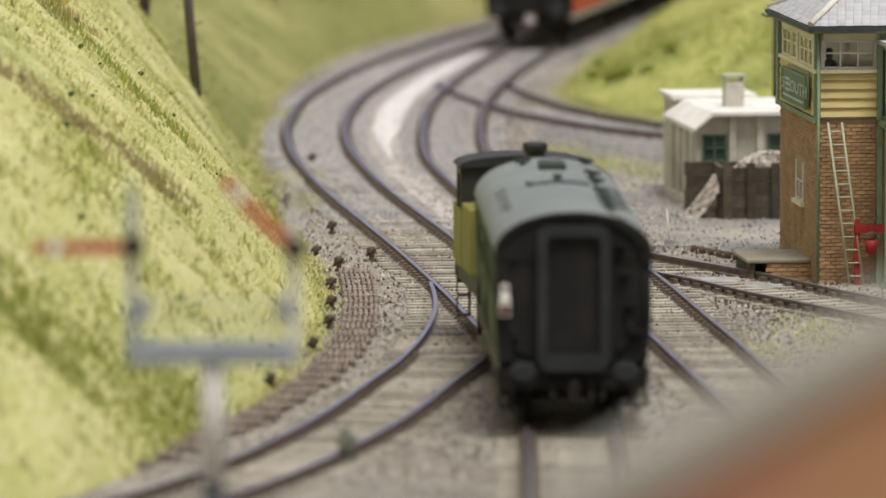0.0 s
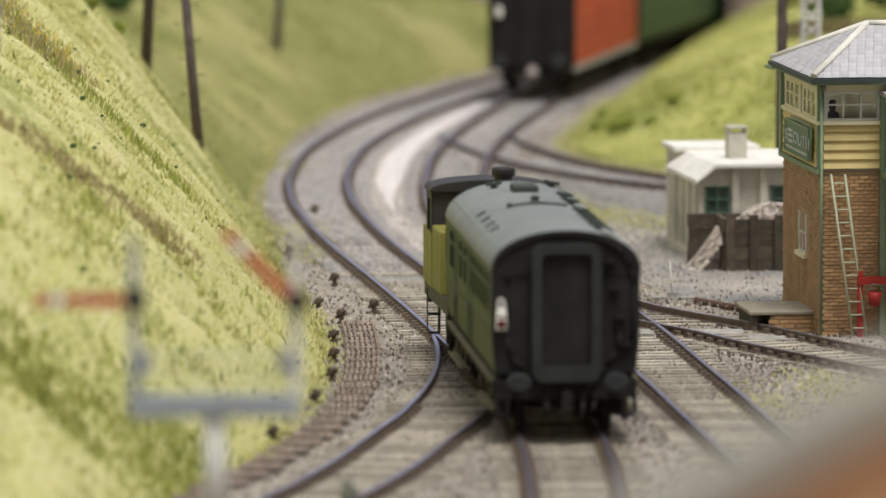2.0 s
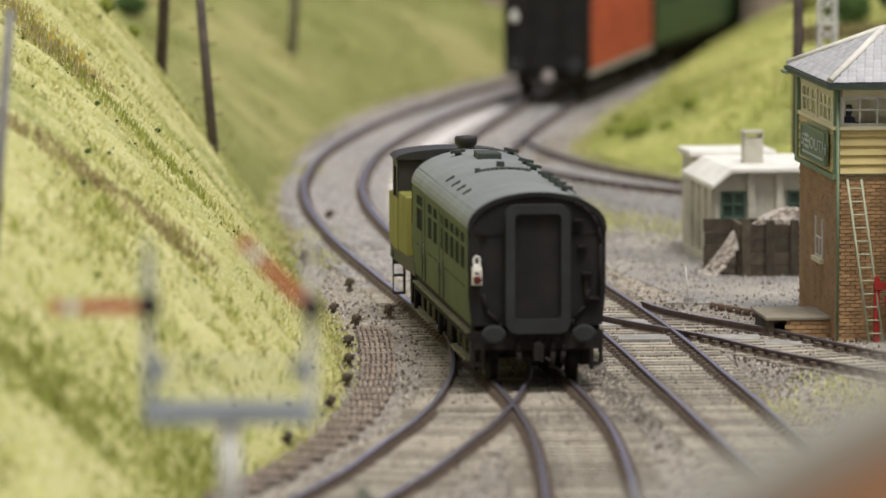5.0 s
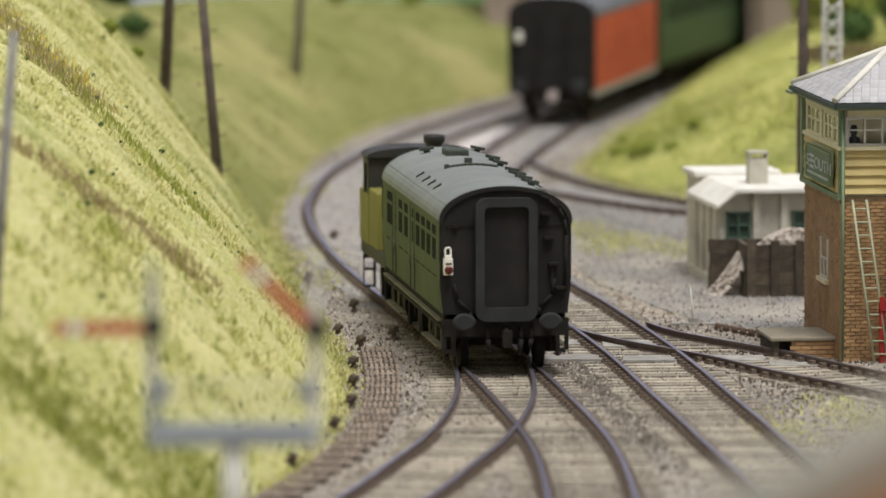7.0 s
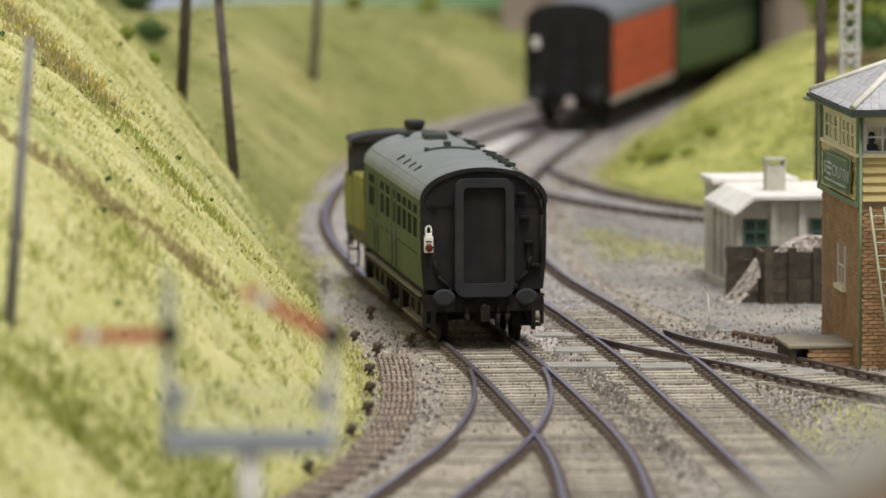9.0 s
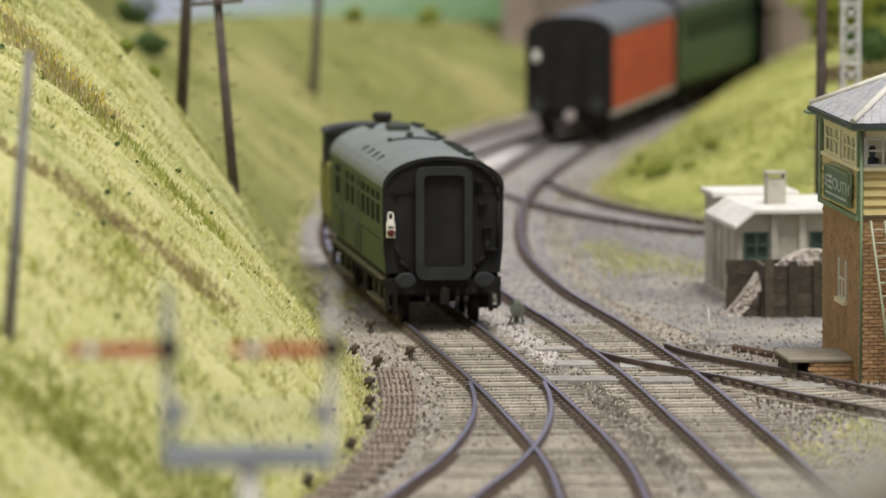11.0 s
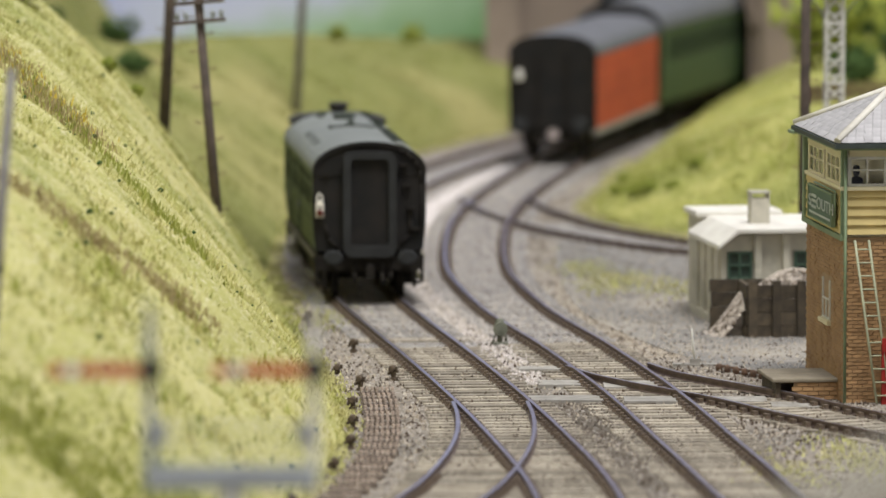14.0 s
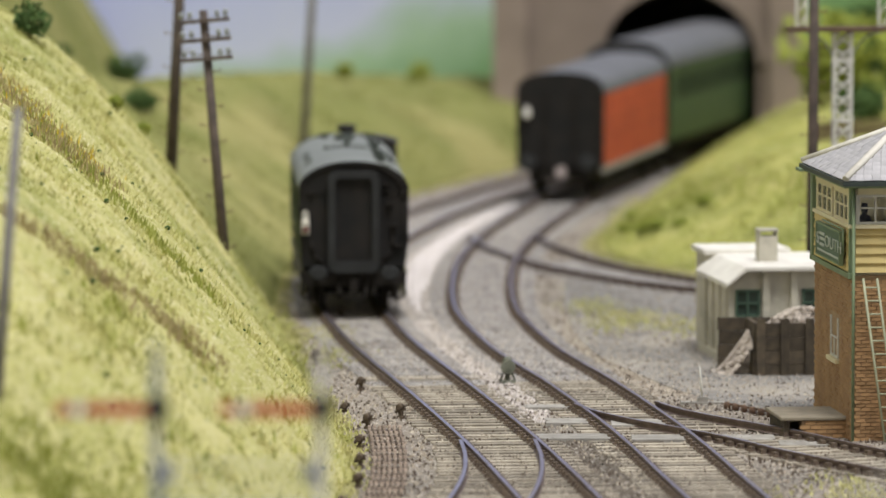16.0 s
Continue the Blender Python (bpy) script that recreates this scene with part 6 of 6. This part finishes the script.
def scatter_stones(name, n, x0, x1, y0, y1, size, material, label, seed, where=None, lift=0.0):
    """Loose stones lying on the flat ground."""
    rng = np.random.default_rng(seed)
    x, y = rng.uniform(x0, x1, n), rng.uniform(y0, y1, n)
    ok = (near_line(np.c_[x, y], TOE_LEFT)[1] < 0)
    if where is not None:
        ok &= where(x, y)
    x, y = x[ok], y[ok]
    k = len(x)
    s = size * rng.uniform(0.5, 1.3, k)
    a = rng.uniform(0, 6.283, k)
    base = np.array([[0, 2.1, 4.2]])
    ang = a[:, None] + base
    ring = np.stack([x[:, None] + s[:, None] * np.cos(ang), y[:, None] + s[:, None] * np.sin(ang), np.full((k, 3), GROUND_Z - 0.1)], -1)
    tip = np.c_[x + rng.normal(0, .3, k) * s, y + rng.normal(0, .3, k) * s, GROUND_Z + lift * rng.random(k) + s * rng.uniform(.5, 1.1, k)][:, None]
    v = np.concatenate([ring, tip], 1).reshape(-1, 3)
    i = np.arange(k)[:, None] * 4
    f = np.concatenate([i + [0, 1, 3], i + [1, 2, 3], i + [2, 0, 3]], 0)
    tagged(raw(name, v, f, material), label, "gravel", kind="stuff")


def scatter_weeds(name, n, centres, spread, material, label, seed):
    """Short weed fibres in patches on the flat ground."""
    rng = np.random.default_rng(seed)
    c = np.array(centres)[rng.integers(0, len(centres), n)]
    x, y = c[:, 0] + rng.normal(0, 1, n) * spread, c[:, 1] + rng.normal(0, 1, n) * spread * 4
    w, h = rng.uniform(.25, .6, n), rng.uniform(.5, 1.6, n)
    a = rng.uniform(0, 6.283, n)
    p = np.stack([np.c_[x - w * np.cos(a), y - w * np.sin(a), np.full(n, GROUND_Z - .2)], np.c_[x + w * np.cos(a), y + w * np.sin(a), np.full(n, GROUND_Z - .2)],
                  np.c_[x + rng.normal(0, .5, n), y + rng.normal(0, .5, n), GROUND_Z + h]], 1).reshape(-1, 3)
    tagged(raw(name, p, np.arange(3 * n).reshape(-1, 3), material), label, "weeds", kind="stuff")


def heath_band(name, line, spread, n, material, label, seed, height=bank_left):
    """Scatter in a ragged band over a bank."""
    rng = np.random.default_rng(seed)
    p = spline(line, 30)
    q = p[rng.integers(0, len(p), n)] + np.c_[rng.normal(0, 1, n) * spread, rng.normal(0, 1, n) * spread * 2.0]
    z = height(q[:, 0], q[:, 1])[0]
    w, h, a = rng.uniform(.3, .7, n), rng.uniform(1.0, 2.6, n), rng.uniform(0, 6.283, n)
    v = np.stack([np.c_[q[:, 0] - w * np.cos(a), q[:, 1] - w * np.sin(a), z - 1.0], np.c_[q[:, 0] + w * np.cos(a), q[:, 1] + w * np.sin(a), z - 1.0],
                  np.c_[q[:, 0] + rng.normal(0, .6, n), q[:, 1] + rng.normal(0, .6, n), z + h]], 1).reshape(-1, 3)
    tagged(raw(name, v, np.arange(3 * n).reshape(-1, 3), material), label, "scatter", kind="stuff")


def lumps(n, seed):
    """Dark clods and twiggy flecks caught on the near bank."""
    rng = np.random.default_rng(seed)
    x, y = rng.uniform(-150, -30, n), rng.uniform(1250, 2060, n)
    z, d = bank_left(x, y)
    bm = bmesh.new()
    for px, py, pz, pd in zip(x, y, z, d):
        if pd > 2:
            s = 0.3 + 0.7 * rng.random() ** 3
            bmesh.ops.create_icosphere(bm, subdivisions=1, radius=s, matrix=pose(px, py, pz + 0.6) @ Matrix.Diagonal((1, 1.3, 0.8, 1)))
    tagged(part("bank_flecks", bm, BUSH), "dark green flecks of foliage scatter on the bank", "scatter", kind="stuff")


# ---- build ----
build_ground()
build_backdrop()
build_tracks()
build_portal()
WHEEL = wheel_mesh()
coach = build_coach(WHEEL)
loco = build_loco(WHEEL)
van, green_coach = build_far_train(WHEEL)
van.matrix_basis = riding(RIGHT, RIGHT_S, *(np.interp(2538, RIGHT[:, 1], RIGHT_S) + k for k in (24, 126)))
green_coach.matrix_basis = riding(RIGHT, RIGHT_S, *(np.interp(2538, RIGHT[:, 1], RIGHT_S) + 155 + k for k in (24, 166)))
build_signal_box()
build_ladder()
build_fire_buckets()
build_step()
build_hut()
build_bunker()
build_poles()
signal_arms = build_bracket_signal()
build_lattice_signal()
build_fence()
build_gable()
ground_signal(16, 1873, 10)
ground_signal(-15.4, 1380, 10)
build_rodding()
build_crossing_boards()
build_lever()
build_planting()
tufts("grass_near", bank_left, -200, 0, 1150, 2090, 130000, "pale yellow-green static grass fibres", TUFT)
tufts("grass_far", bank_left, -220, 70, 2090, 2900, 40000, "olive static grass fibres", FAR_TUFT)
tufts("grass_right", bank_right, 44, 260, 2100, 2980, 26000, "yellow-green static grass fibres", MOUND_TUFT)

scatter_stones("loose_gravel", 18000, -60, 110, 1350, 2500, 0.55, GRAVEL, "pale loose gravel between the tracks", 11, lift=0.5)
scatter_stones("dark_gravel", 18000, -60, 120, 1350, 2400, 0.5, DEBRIS, "dark brown loose stones and cinders", 12, lift=0.5)
scatter_stones("oily_cinders", 5200, 0, 64, 1540, 1730, 0.75, SLAB_DARK, "dark oily cinders between the main lines", 24, lambda x, y: np.abs(x - (np.interp(y, MAIN[:, 1], MAIN[:, 0]) + np.interp(y, RIGHT[:, 1], RIGHT[:, 0])) / 2) < 7.5)
# pale stones made whiter so that their colour carries the ballast's sparkle
scatter_stones("heaped_gravel", 9000, -12, 26, 1770, 2060, 0.55, STRIP_AND_GLINTS, "pale heaped ballast between the main lines, whitened for its glints", 13, lambda x, y: np.abs(x - (np.interp(y, MAIN[:, 1], MAIN[:, 0]) + np.interp(y, RIGHT[:, 1], RIGHT[:, 0])) / 2) < 6.5)
scatter_stones("pale_track_gravel", 38000, -60, 50, 1880, 2480, 0.62, STONE_LIGHT, "pale fresh ballast along the curved main lines", 22, lambda x, y: (x > np.interp(y, MAIN[:, 1], MAIN[:, 0]) - 14) & (x < np.interp(y, RIGHT[:, 1], RIGHT[:, 0]) + 14))
scatter_weeds("yard_weeds", 3800, [(44, 2110), (52, 2080), (60, 2060), (48, 2050), (70, 2040), (-38, 2020), (-34, 1950), (96, 1620), (104, 1590), (80, 1570), (-46, 2250)], 4.5, TUFT, "sparse yellow-green weeds on the ballast", 14)
lumps(230, 15)
heath_band("lower_flecks", [(-120, 1300), (-88, 1400), (-66, 1500), (-58, 1600)], 20, 1200, OLIVE_SCATTER, "olive flecks of scatter over the lower bank", 27)
heath_band("heather_band", [(-132, 1838), (-108, 1785), (-96, 1764)], 6.5, 1300, HEATH, "brown heather band along the upper bank", 16)
heath_band("worn_path", [(-104, 1540), (-94, 1561), (-79, 1573), (-66, 1590), (-56, 1610)], 2.6, 1500, HEATH, "bare brown trodden line across the bank", 17)
heath_band("olive_band", [(-120, 1345), (-85, 1381), (-70, 1394), (-52, 1414), (-44, 1440)], 8.5, 4200, OLIVE_SCATTER, "olive green band of scatter low on the bank", 21)
heath_band("upper_olive_band", [(-116, 1800), (-92, 1756), (-74, 1730), (-62, 1712)], 4.6, 900, OLIVE_SCATTER, "olive green band of scatter along the upper bank", 23)
heath_band("mound_clumps", [(66, 2470), (74, 2350), (92, 2300), (130, 2260), (170, 2230)], 13, 2600, OLIVE_SCATTER, "olive clumps of scatter over the mound", 25, bank_right)
heath_band("mound_highlights", [(76, 2450), (84, 2360), (110, 2310), (150, 2270)], 15, 2200, TUFT, "pale straw tufts over the mound", 26, bank_right)
heath_band("gorse_flowers", [(-128, 1845), (-108, 1800), (-98, 1775)], 6.0, 150, GORSE, "yellow gorse flower flecks on the upper bank", 18)
scatter_weeds("lineside_weeds", 16000, [tuple(p) for p in np.vstack([TOE_LEFT[30:], TOE_RIGHT[18:]])], 2.2, TUFT, "grass fibres straggling over the foot of the banks", 19)
scatter_stones("yard_edge_gravel", 9000, 34, 90, 1840, 2080, 0.5, GRAVEL, "loose stones at the edge of the yard", 20)


def motions():
    """The train draws away; the right-hand semaphore arm falls back to level once it has passed."""
    rear = [(0.0, 1414), (1.0, 1453), (2.0, 1491.5), (3.0, 1530), (3.5, 1549), (6.0, 1643), (7.0, 1682.5), (8.0, 1722.5), (10.5, 1827.5), (11.5, 1870),
            (12.5, 1912), (13.5, 1957), (14.5, 2002.5), (15.0, 2021), (15.5, 2039.5), (16.0, 2058)]
    h = COACH_LENGTH / 2
    rows_coach, rows_loco = [], []
    for t, y in rear:
        k = float(np.interp(y + 4.0, MAIN[:, 1], MAIN_S))
        rows_coach.append((t, riding(MAIN, MAIN_S, k + 25, k + 2 * h - 25)))
        rows_loco.append((t, riding(MAIN, MAIN_S, k + 2 * h + 66, k + 2 * h + 10)))
    walk(coach, rows_coach)
    walk(loco, rows_loco)
    up, level = pose(13.2 * MM, -1.5 * MM, 73.2 * MM, 0, 45, 0), pose(13.2 * MM, -1.5 * MM, 73.2 * MM)
    walk(signal_arms[1], [(0.0, up), (8.4, up), (8.8, pose(13.2 * MM, -1.5 * MM, 73.2 * MM, 0, 38, 0)), (9.5, pose(13.2 * MM, -1.5 * MM, 73.2 * MM, 0, 4, 0)), (9.8, level), (16.0, level)])


motions()
